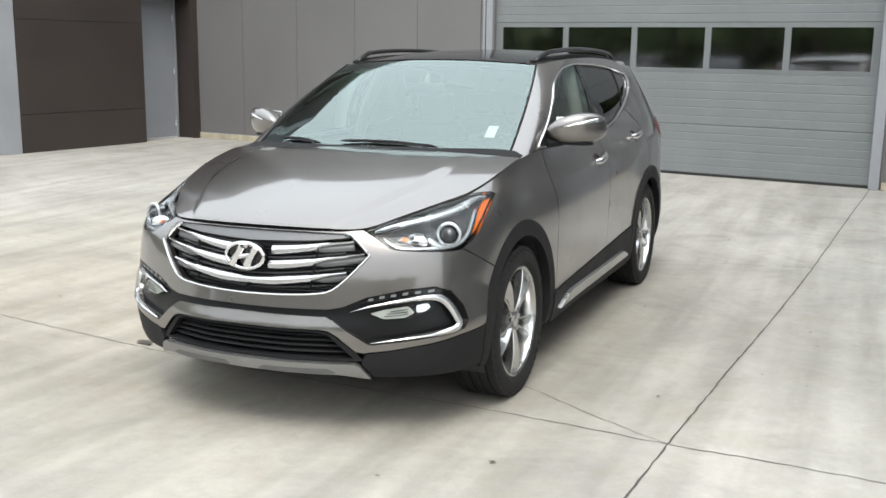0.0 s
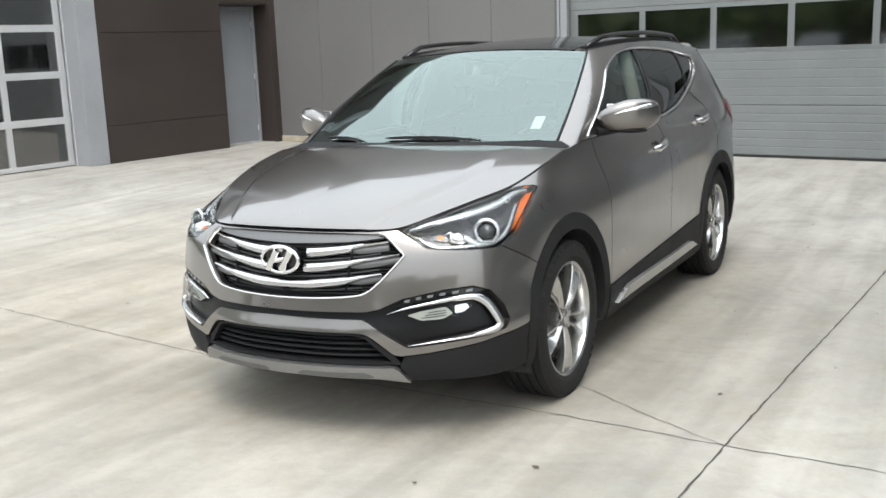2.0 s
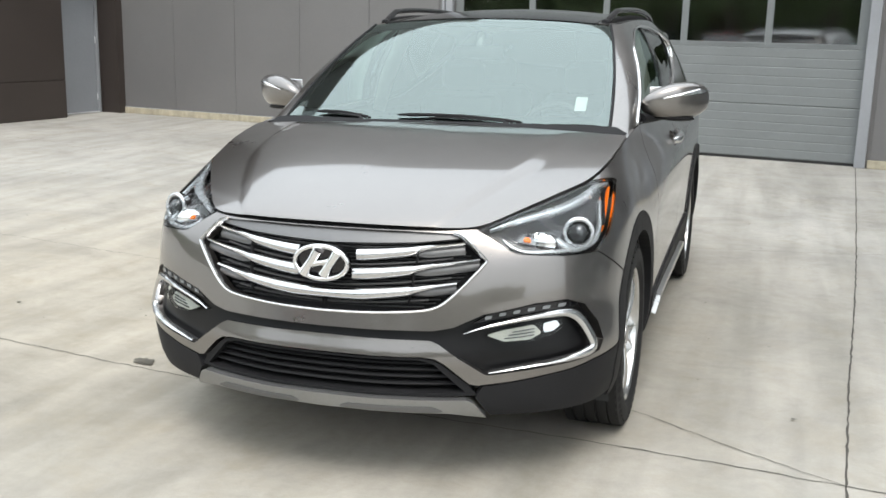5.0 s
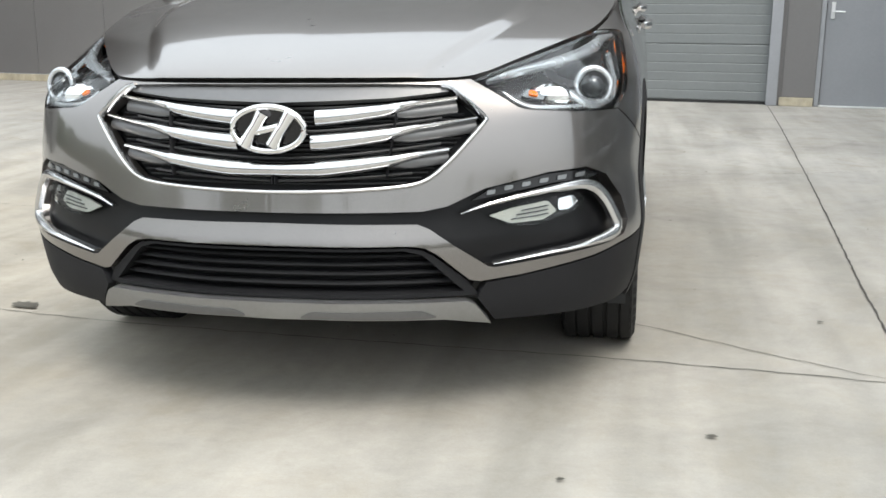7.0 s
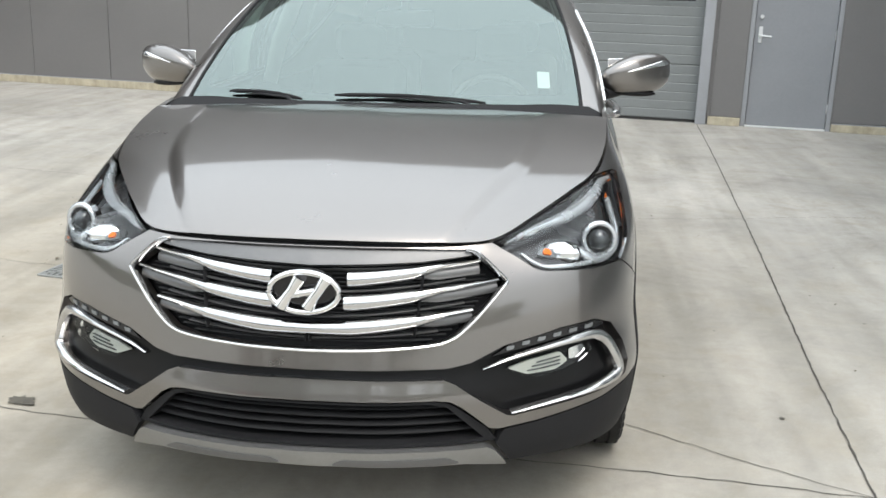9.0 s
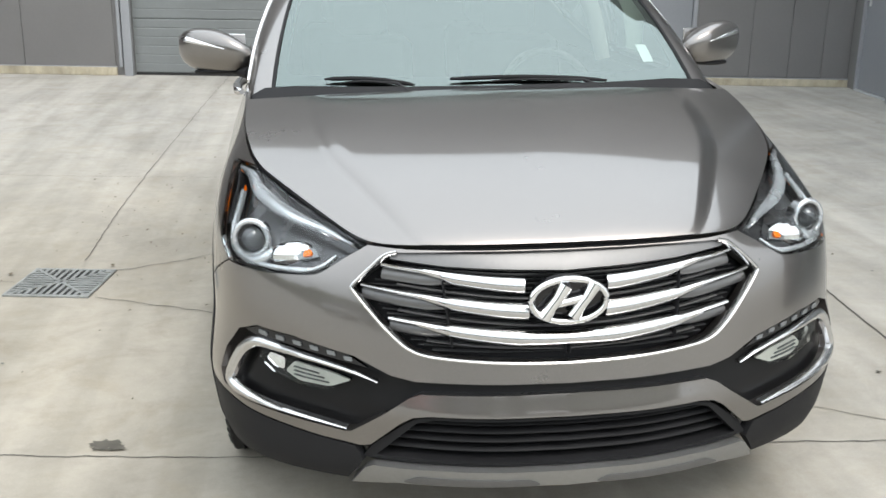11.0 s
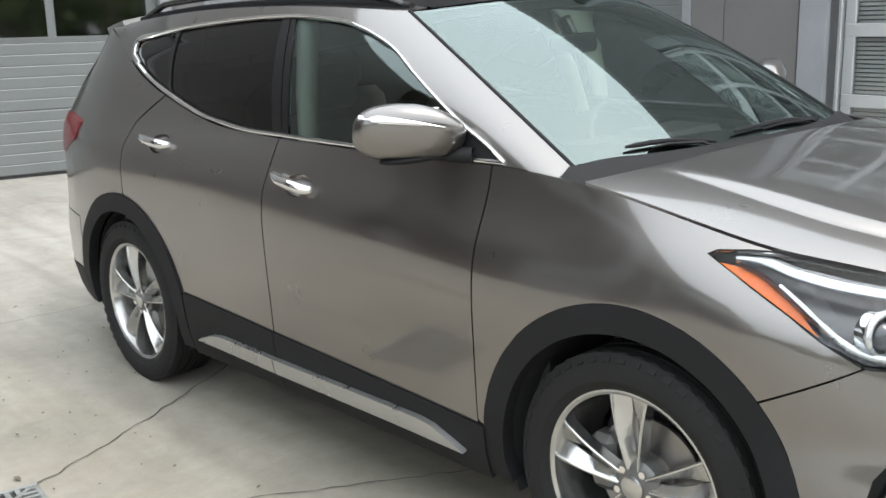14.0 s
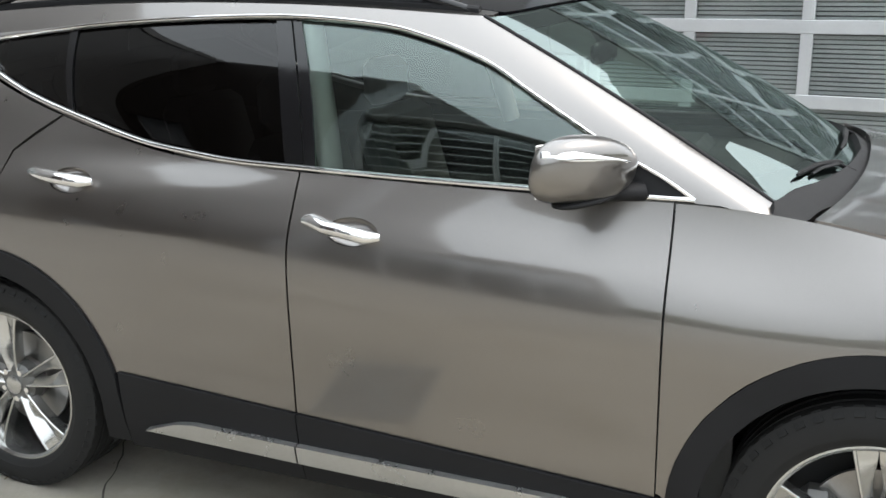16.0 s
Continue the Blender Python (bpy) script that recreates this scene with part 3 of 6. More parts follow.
def _belt(s, z):
    i = np.clip(s / 0.02, 0, len(TS) - 1.001)
    j = np.clip((z - 0.15) / 0.005, 0, len(TZ) - 1.001)
    a, b = i.astype(int), j.astype(int)
    u, v = i - a, j - b
    d = (OFF[a, b] * (1 - u) + OFF[a + 1, b] * u) * (1 - v) + (OFF[a, b + 1] * (1 - u) + OFF[a + 1, b + 1] * u) * v
    x, y = (np.interp(s, PLAN_S, PLAN[:, k]) + d * np.interp(s, PLAN_S, PLAN_N[:, k]) for k in (0, 1))
    return np.stack([x, y, z], -1)


def belt(S, Z):
    """The body's side, nose and tail: S along the outline (minus: the car's other side), Z the height."""
    S, Z = np.asarray(S, float), np.asarray(Z, float)
    s = np.abs(S)
    e = np.stack([np.interp(s, PLAN_S, ETAB[:, k]) for k in range(3)], -1)
    h = np.interp(s, PLAN_S, LIFT_H)
    t = np.clip((Z - (e[..., 2] - h)) / h, 0, 1.3)
    p = _belt(s, Z)
    gap = e - _belt(s, e[..., 2])
    gap[..., 2] = 0
    p = p + (t**2)[..., None] * gap
    p[..., 0] *= np.where(S < 0, -1, 1)
    return p


ROOF_Y = [0.9, 1.1, 1.35, 1.7, 2.1, 2.5, 2.9, 3.2, 3.5]
ROOF_Z = [1.595, 1.625, 1.649, 1.667, 1.672, 1.662, 1.637, 1.605, 1.56]
_ry, _rz = dense(list(zip(ROOF_Y, ROOF_Z)), 0.01)[1].T


def roof(X, Y):
    """The roof, over x and y."""
    X, Y = np.asarray(X, float), np.asarray(Y, float)
    return np.stack([X, Y, np.interp(Y, _ry, _rz) - 0.055 * np.abs(X / 0.65) ** 2.2], -1)


CAB_LOW = [(0, 0.13, 1.15), (0.30, 0.155, 1.15), (0.53, 0.21, 1.148), (0.665, 0.275, 1.148), (0.80, 0.31, 1.137), (0.838, 0.45, 1.150), (0.845, 0.9, 1.150), (0.841, 1.5, 1.160),
           (0.832, 1.9, 1.174), (0.803, 2.38, 1.262), (0.750, 2.81, 1.410), (0.69, 3.06, 1.535), (0.64, 3.2, 1.56)]
CAB_TOP = [(0, 0.965), (0.27, 0.98), (0.47, 1.02), (0.585, 1.07), (0.625, 1.12), (0.645, 1.25), (0.655, 1.5), (0.66, 1.75), (0.66, 2.05), (0.655, 2.42), (0.645, 2.82), (0.63, 3.08), (0.61, 3.22)]
CAB_H = 0.55
_k = np.arange(len(CAB_LOW), dtype=float)


def _fine(rows, n=40):
    """Rows of control points as a fine table over their index."""
    p = np.asarray(rows, float)
    p = np.vstack([2 * p[0] - p[1], p, 2 * p[-1] - p[-2]])
    out = []
    for i in range(1, len(p) - 2):
        t = np.linspace(0, 1, n, endpoint=False)[:, None]
        a, b, c, d = p[i - 1], p[i], p[i + 1], p[i + 2]
        out.append(0.5 * (2 * b + (c - a) * t + (2 * a - 5 * b + 4 * c - d) * t**2 + (3 * b - a - 3 * c + d) * t**3))
    return np.vstack(out + [p[-2][None]])


_low, _top = _fine(CAB_LOW), _fine([tuple(roof(np.array(x), np.array(y))) for x, y in CAB_TOP])
_low[:260, :2], _top[:260, :2] = soften(_low[:, :2], 0, 12)[:260], soften(_top[:, :2], 0, 12)[:260]
_low[:260, 2], _top[:260, 2] = soften(_low[:, 2:], 0, 12)[:260, 0], soften(_top[:, 2:], 0, 12)[:260, 0]
_low[0, 0] = _top[0, 0] = 0.0
_glen = np.r_[0, np.cumsum(np.linalg.norm(np.diff(_low, axis=0), axis=1))]
_bg = np.linspace(0, 4.2, 421)
_bow = soften(np.interp(_bg, [0, 0.6, 0.85, 1.2, 3.0, 3.8], [0.028, 0.026, 0.03, 0.045, 0.035, 0.0])[:, None], 0, 10)[:, 0]
_front = soften(np.interp(_bg, [0.55, 0.85], [1.0, 0.0])[:, None], 0, 7)[:, 0]


def cabin(G, H):
    """Windscreen, pillars and side windows: G the length along the lower edge, H from 0 there to CAB_H at the roof."""
    G, H = np.asarray(G, float), np.asarray(H, float)
    g, w = np.abs(G), (H / CAB_H)[..., None]
    a = np.stack([np.interp(g, _glen, _low[:, k]) for k in range(3)], -1)
    b = np.stack([np.interp(g, _glen, _top[:, k]) for k in range(3)], -1)
    p = a * (1 - w) + b * w
    bow = np.interp(g, _bg, _bow)[..., None] * 4 * w * (1 - w)
    front = np.interp(g, _bg, _front)[..., None]
    p = p + bow * (front * np.array([0, -0.42, 0.9]) + (1 - front) * np.array([0.95, 0, 0.3]))
    p[..., 0] *= np.where(G < 0, -1, 1)
    return p


_cg, _ch = np.meshgrid(np.linspace(0.7, _glen[-1], 260), np.linspace(0, CAB_H, 120), indexing="ij")
_cq = cabin(_cg, _ch)


def cab_at(y, z):
    """(G, H) of the side window's point at y and z."""
    i = np.unravel_index(np.argmin((_cq[..., 1] - y) ** 2 + (_cq[..., 2] - z) ** 2), _cg.shape)
    return float(_cg[i]), float(_ch[i])


S_IN, S_CORNER = s_at(0.485, -0.772), s_at(0.832, 0.21)


def edge3(s):
    return np.stack([np.interp(s, PLAN_S, ETAB[:, k]) for k in range(3)], -1)


_se, _sp = dense([tuple(p) for p in edge3(np.linspace(S_IN, S_CORNER, 30))], 0.005)


_nose = int(np.argmax(ETAB[:, 0] > 0.6))


def bonnet(A, B):
    """The bonnet: A from -1 to 1 across, B from 0 at the nose to 1 at the windscreen."""
    A, B = np.asarray(A, float), np.asarray(B, float)
    a, b = np.abs(A), np.clip(B, 0, 1)
    fx = 0.485 * a
    f = edge3(np.interp(fx, ETAB[:_nose, 0], PLAN_S[:_nose]))
    r = np.stack([0.832 * a, 0.105 + 0.105 * a**2.5, 1.162 - 0.032 * a**2], -1)
    sd = np.stack([np.interp(b * _se[-1], _se, _sp[:, k]) for k in range(3)], -1)
    c = np.stack([0 * b, -0.85 + 0.955 * b, 0.897 + 0.265 * b], -1)
    f0, f1 = np.array([0, -0.85, 0.897]), _sp[0]
    r0, r1 = np.array([0, 0.105, 1.162]), _sp[-1]
    A_, B_ = a[..., None], b[..., None]
    p = (1 - B_) * f + B_ * r + (1 - A_) * c + A_ * sd - ((1 - A_) * (1 - B_) * f0 + A_ * (1 - B_) * f1 + (1 - A_) * B_ * r0 + A_ * B_ * r1)
    t = np.clip((0.75 - a) / 0.055, 0, 1)
    t = t * t * (3 - 2 * t)
    p[..., 2] += 0.125 * b**0.62 * (1 - b) * (1 - a**3) + 0.014 * t * np.sin(np.pi * np.clip(b, 0, 1) ** 0.8) ** 0.7
    p[..., 0] *= np.where(A < 0, -1, 1)
    return p


# ---------------------------------------------------------------- panels cut from those surfaces
from mathutils.geometry import delaunay_2d_cdt


def resample(loop, step):
    """A closed outline with points at most a step apart."""
    out = []
    for a, b in zip(loop, loop[1:] + loop[:1]):
        n = max(1, math.ceil(math.dist(a, b) / step))
        out += [(a[0] + (b[0] - a[0]) * k / n, a[1] + (b[1] - a[1]) * k / n) for k in range(n)]
    return out


def rounded(pts, r, n=5):
    """A closed outline with its corners rounded."""
    out = []
    for a, b, c in zip(pts[-1:] + pts[:-1], pts, pts[1:] + pts[:1]):
        a, b, c = Vector(a), Vector(b), Vector(c)
        p, q = b + (a - b).normalized() * min(r, (a - b).length * 0.45), b + (c - b).normalized() * min(r, (c - b).length * 0.45)
        for k in range(n + 1):
            t = k / n
            v = p * (1 - t) ** 2 + b * 2 * t * (1 - t) + q * t * t
            out.append((v.x, v.y))
    return out


def inside(pts, loop):
    """Which rows of pts lie within the outline."""
    a, b = np.asarray(loop), np.roll(np.asarray(loop), -1, 0)
    x, y = pts[:, :1], pts[:, 1:]
    up = (a[:, 1] > y) != (b[:, 1] > y)
    with np.errstate(divide="ignore", invalid="ignore"):
        cut = (b[:, 0] - a[:, 0]) * (y - a[:, 1]) / (b[:, 1] - a[:, 1]) + a[:, 0]
    return (np.sum(up & (x < cut), 1) % 2) == 1


def normals_of(lift, u, v):
    e = 1.2e-2
    n = np.cross(lift(u + e, v) - lift(u - e, v), lift(u, v + e) - lift(u, v - e))
    return n / np.maximum(np.linalg.norm(n, axis=-1, keepdims=True), 1e-9)


def patch(name, outline, lift, material, parent, res=0.03, holes=(), thick=0.014, off=0.0, label=""):
    """A panel: the outline in a surface's own two lengths, lifted onto it, with its edges folded in by thick."""
    loops = [resample(list(l), res * 0.7) for l in (outline, *holes)]
    verts, edges = [], []
    for l in loops:
        n = len(verts)
        verts += l
        edges += [(n + i, n + (i + 1) % len(l)) for i in range(len(l))]
    rim = np.array(verts)
    lo, hi = rim.min(0), rim.max(0)
    gx, gy = np.meshgrid(np.arange(lo[0] + res / 2, hi[0], res), np.arange(lo[1] + res / 2, hi[1], res))
    grid = np.stack([gx.ravel(), gy.ravel()], 1)
    if len(grid):
        keep = inside(grid, loops[0])
        for l in loops[1:]:
            keep &= ~inside(grid, l)
        grid = grid[keep]
    if len(grid):
        near = np.concatenate([np.min(np.sum((g[:, None] - rim[None]) ** 2, -1), 1) for g in np.array_split(grid, max(1, len(grid) // 500))])
        grid = grid[near > (0.42 * res) ** 2]
    allv = [Vector(p) for p in verts] + [Vector(p) for p in grid]
    vs, _, faces, *_ = delaunay_2d_cdt(allv, edges, [], 0, 1e-6)
    p2 = np.array([tuple(v) for v in vs])
    tri = np.array([f for f in faces if len(f) == 3])
    mid = p2[tri].mean(1)
    keep = inside(mid, loops[0])
    for l in loops[1:]:
        keep &= ~inside(mid, l)
    tri = tri[keep]
    a, b, c = p2[tri[:, 0]], p2[tri[:, 1]], p2[tri[:, 2]]
    turn = (b[:, 0] - a[:, 0]) * (c[:, 1] - a[:, 1]) - (b[:, 1] - a[:, 1]) * (c[:, 0] - a[:, 0])
    tri = np.where(turn[:, None] < 0, tri[:, ::-1], tri)
    nrm = normals_of(lift, p2[:, 0], p2[:, 1])
    pos = lift(p2[:, 0], p2[:, 1]) + nrm * off
    co, no, fs = [tuple(p) for p in pos], [tuple(n) for n in nrm], [tuple(int(i) for i in f) for f in tri]
    if thick:
        count = {}
        for f in fs:
            for i, j in zip(f, f[1:] + f[:1]):
                count[(i, j)] = count.get((i, j), 0) + 1
        for i, j in [e for e in count if (e[1], e[0]) not in count]:
            d = pos[j] - pos[i]
            side = np.cross(d, nrm[i])
            side /= max(np.linalg.norm(side), 1e-9)
            n = len(co)
            co += [tuple(pos[i]), tuple(pos[j]), tuple(pos[j] - nrm[j] * thick), tuple(pos[i] - nrm[i] * thick)]
            no += [tuple(side)] * 4
            fs.append((n, n + 3, n + 2, n + 1))
    me = bpy.data.meshes.new(name)
    me.from_pydata(co, [], fs)
    me.shade_smooth()
    me.normals_split_custom_set_from_vertices(no)
    me.materials.append(material)
    ob = new(name, me)
    ob.parent = parent
    return tagged(ob, label)


def on(lift, pts, off=0.0):
    """Points of a surface, stood off it, as places."""
    p = np.array(pts, float)
    q = lift(p[:, 0], p[:, 1]) + normals_of(lift, p[:, 0], p[:, 1]) * off
    return [Vector(r) for r in q]


def smooth_path(pts, step=0.015):
    return [tuple(p) for p in dense(pts, step)[1]]


def strip(bm, path, normals, width, height, closed=False):
    """A flat-backed moulding with a rounded face along a path; width may be a list."""
    n, rings = len(path), []
    for i in range(n):
        a = path[i - 1] if (i or closed) else path[i]
        b = path[(i + 1) % n] if (i + 1 < n or closed) else path[i]
        d = (b - a).normalized()
        up = normals[i].normalized()
        side = d.cross(up).normalized()
        w = width[i] if isinstance(width, (list, tuple, np.ndarray)) else width
        rings.append([bm.verts.new(path[i] + side * x * w + up * (y * height)) for x, y in ((-0.5, -0.6), (-0.5, 0.35), (-0.3, 0.85), (0.0, 1.0), (0.3, 0.85), (0.5, 0.35), (0.5, -0.6))])
    for i in range(n if closed else n - 1):
        a, b = rings[i], rings[(i + 1) % n]
        for k in range(7):
            bm.faces.new((a[k], a[(k + 1) % 7], b[(k + 1) % 7], b[k]))
    if not closed:
        bm.faces.new(rings[0][::-1]), bm.faces.new(rings[-1])
    return bm


def moulding(name, pts, lift, width, height, material, parent, off=0.0, closed=False, label="", step=0.015):
    """A strip that follows a smooth line on a surface."""
    p = np.array(dense(pts + pts[:1] if closed else pts, step)[1])
    if closed:
        p = p[:-1]
    n = [Vector(v) for v in normals_of(lift, p[:, 0], p[:, 1])]
    w = np.interp(np.linspace(0, 1, len(p)), np.linspace(0, 1, len(width)), width) if isinstance(width, (list, tuple)) else width
    return part(name, strip(bmesh.new(), on(lift, p, off), n, w, height, closed), material, parent, label, smooth=40)


# ---------------------------------------------------------------- car materials
def car_paint():
    m = bsdf("warm_grey_metallic_paint", (0.160, 0.154, 0.145), 0.30, 0.95, Coat_Weight=1.0, Coat_Roughness=0.06, Coat_IOR=1.85)
    v = coords(m, (1, 1, 1))
    flake = noise_of(m, v, 1400, 2, 0.5)
    dust = noise_of(m, v, 5, 6)
    link(m, ramp(m, flake, (0.3, (0.141, 0.131, 0.123)), (0.7, (0.202, 0.187, 0.175))), m.node_tree.nodes["Principled BSDF"].inputs["Base Color"])
    link(m, ramp(m, dust, (0.3, (0.27,) * 3), (0.7, (0.33,) * 3)), m.node_tree.nodes["Principled BSDF"].inputs["Roughness"])
    return m


M_PAINT = car_paint()
M_BLACK = worn("grained_black_plastic", (0.014, 0.014, 0.015), 0.6, 0.15, 6, 220, relief=0.0006, Specular_IOR_Level=0.16)
M_GLOSS = worn("gloss_black_plastic", (0.008, 0.008, 0.009), 0.12, 0.1, 6, 120)
M_CHROME = worn("chrome", (0.82, 0.82, 0.82), 0.07, 0.02, 5, 80, 1.0)
M_TRIM = worn("satin_chrome", (0.62, 0.62, 0.62), 0.2, 0.03, 5, 80, 1.0)
M_BAR = worn("chrome_bar", (0.60, 0.60, 0.60), 0.15, 0.03, 5, 80, 1.0)
M_SATIN = worn("satin_silver_plastic", (0.27, 0.27, 0.265), 0.36, 0.05, 5, 80, 0.8)
M_PAD = worn("satin_grey_pad", (0.15, 0.15, 0.15), 0.4, 0.05, 5, 80, 0.7)
M_ALLOY = worn("machined_alloy", (0.56, 0.56, 0.55), 0.2, 0.05, 8, 160, 0.95)
M_ALLOYD = worn("grey_alloy_paint", (0.16, 0.16, 0.155), 0.35, 0.06, 8, 120, 0.6)
M_TYRE = worn("tyre_rubber", (0.016, 0.016, 0.016), 0.72, 0.15, 12, 140, relief=0.0008, Specular_IOR_Level=0.22)
M_LENS = glass("clear_lamp_lens", (0.95, 0.97, 0.97), 0.0, 1.3)
M_SCREEN = glass("windscreen_glass", (0.66, 0.78, 0.74), 0.0, 2.45, (0.86, 1.0, 0.965))
M_SIDEGLASS = glass("side_window_glass", (0.72, 0.84, 0.80), 0.0, 2.0, (0.86, 1.0, 0.96))
M_PRIVACY = glass("privacy_glass", (0.055, 0.06, 0.062), 0.0, 1.5)
M_ROOFGLASS = worn("black_roof_glass", (0.006, 0.006, 0.007), 0.04, 0.1, 4, 60)
M_AMBER = worn("amber_reflector", (0.78, 0.15, 0.002), 0.22, 0.1, 30, 200)
M_RED = worn("red_lamp_lens", (0.14, 0.006, 0.010), 0.14, 0.1, 20, 120)
M_INSERT = worn("deep_black_plastic", (0.006, 0.006, 0.0065), 0.35, 0.15, 6, 160, Specular_IOR_Level=0.22)
M_STRIP = worn("bright_satin_strip", (0.50, 0.50, 0.49), 0.3, 0.05, 5, 80, 0.85)
M_LED = worn("led_optic", (0.20, 0.21, 0.215), 0.2, 0.1, 60, 200, 0.5)
M_OPTIC = worn("projector_glass", (0.10, 0.105, 0.11), 0.06, 0.1, 20, 120, 0.6)
M_CREAM = worn("frosted_lamp_guide", (0.5, 0.5, 0.45), 0.25, 0.05, 20, 120)
M_CLOTH = worn("grey_seat_fabric", (0.17, 0.17, 0.16), 0.85, 0.12, 8, 300, relief=0.001)
M_DASH = worn("dark_dashboard_plastic", (0.045, 0.045, 0.045), 0.6, 0.1, 8, 200)
M_LINER = worn("pale_headliner", (0.42, 0.42, 0.39), 0.9, 0.06, 4, 120)
M_PAPER = worn("white_sticker", (0.78, 0.82, 0.82), 0.6, 0.04)
M_HOUSE = worn("grey_lamp_housing", (0.075, 0.076, 0.080), 0.25, 0.1, 10, 120, 0.5)
M_BROW = worn("silvered_lamp_trim", (0.60, 0.62, 0.64), 0.24, 0.03, 10, 120, 0.75)
M_DISC = worn("brake_disc_steel", (0.30, 0.29, 0.28), 0.35, 0.1, 20, 120, 0.9)

car = thing("suv", "warm-grey metallic five-door SUV parked on the concrete apron", "car", at=pose(0, 0, -0.085, -0.28, -1.1, 0))


def sy(y):
    return s_at(0.93, y)


def sx2(x, z):
    """The place on the nose where the body itself is x wide at height z."""
    s = np.linspace(0, 1.15, 461)
    return float(np.interp(abs(x), belt(s, np.full(461, z))[:, 0], s))


def mirrored(half):
    """A closed outline from its half with u >= 0, first and last at u = 0."""
    return half + [(-u, v) for u, v in half[::-1] if abs(u) > 1e-6]


def arc(cy, r, y0, z0, y1, z1, n=26):
    """Points of a wheel arch, in (s, z), from one place on it to another over the top."""
    a, b = ((t + math.tau) if t < -math.pi / 2 else t for t in (math.atan2(z0 - 0.36, y0 - cy), math.atan2(z1 - 0.36, y1 - cy)))
    return [(sy(cy + r * math.cos(a + (b - a) * k / n)), 0.36 + r * math.sin(a + (b - a) * k / n)) for k in range(n + 1)]


def edge_line(s0, s1, drop=0.005, n=30):
    return [(s0 + (s1 - s0) * k / n, top_at(s0 + (s1 - s0) * k / n) - drop) for k in range(n + 1)]


RF, RR = 0.495, 0.500
G = 0.0035
sill = lambda y: 0.405 + (y - 0.48) * 0.055
# --- front bumper
bump_half = ([(s_x(0.02) * 0, top_at(0) - 0.007)] + [(s_x(x), top_at(s_x(x)) - 0.007) for x in (0.15, 0.3, 0.42)] + [(S_IN - 0.004, 0.896), (S_IN + 0.004, 0.892)]
             + [(0.60, 0.866), (0.660, 0.8275), (0.678, 0.821), (0.70, 0.8175), (0.85, 0.8075), (0.99, 0.805), (1.006, 0.806), (sy(-0.362), 0.6975)]
             + arc(0, RF, -0.362, 0.698, -0.482, 0.475, 10)
             + [(s_at(0.87, -0.49), 0.468), (0.95, 0.452), (sx2(0.80, 0.433), 0.433), (sx2(0.62, 0.402), 0.402), (sx2(0.52, 0.392), 0.392), (sx2(0.495, 0.398), 0.398), (sx2(0.42, 0.468), 0.468), (sx2(0.39, 0.486), 0.486), (sx2(0.35, 0.492), 0.492), (0, 0.494)])
GRILLE = [(0, 0.8885), (0.25, 0.8885), (0.424, 0.884), (0.452, 0.868), (0.527, 0.806), (0.527, 0.792), (0.43, 0.688), (0.385, 0.653), (0.32, 0.640), (0, 0.628)]
grille_half = [(sx2(x, z), z) for x, z in GRILLE]
SLOT = [(0, 0.575), (0.38, 0.576), (0.44, 0.587), (0.53, 0.628), (0.68, 0.660), (0.775, 0.666), (0.825, 0.640), (0.865, 0.575), (0.885, 0.512), (0.876, 0.474), (0.835, 0.460), (0.556, 0.426), (0.54, 0.430), (0.455, 0.492), (0.40, 0.532), (0.37, 0.545), (0, 0.550)]
slot_half = [(sx2(x, z), z) for x, z in SLOT]
bumper = patch("front_bumper", mirrored(bump_half), belt, M_PAINT, car, 0.022, [mirrored(grille_half), mirrored(slot_half)], 0.04)
# --- black insert behind the slot, and the lower grille
patch("bumper_insert", mirrored([(u * 1.01, z + dz) for (u, z), dz in zip(slot_half, [0.02] * 10 + [-0.02] * 7)]), belt, M_INSERT, bumper, 0.03, (), 0, -0.036)
low_open = [(0, 0.497), (sx2(0.36, 0.497), 0.497), (sx2(0.43, 0.475), 0.475), (sx2(0.53, 0.370), 0.370), (sx2(0.51, 0.335), 0.335), (0, 0.340)]
patch("lower_grille_backing", mirrored(low_open), belt, M_BLACK, car, 0.04, (), 0, -0.075)
lower = patch("lower_grille_frame", mirrored([(0, 0.487), (sx2(0.345, 0.486), 0.486), (sx2(0.385, 0.479), 0.479), (sx2(0.41, 0.464), 0.464), (sx2(0.492, 0.394), 0.394), (sx2(0.520, 0.352), 0.352), (0, 0.354)]), belt, M_BLACK, car, 0.03,
              [mirrored([(0, 0.481), (sx2(0.34, 0.479), 0.479), (sx2(0.385, 0.466), 0.466), (sx2(0.485, 0.364), 0.364), (0, 0.363)])], 0.06, -0.012)
for z, x in ((0.462, 0.39), (0.438, 0.42), (0.414, 0.44), (0.388, 0.46)):
    moulding("slat", [(-s_x(x), z), (-s_x(x / 2), z), (0, z), (s_x(x / 2), z), (s_x(x), z)], belt, 0.011, 0.02, M_BLACK, lower, -0.05)
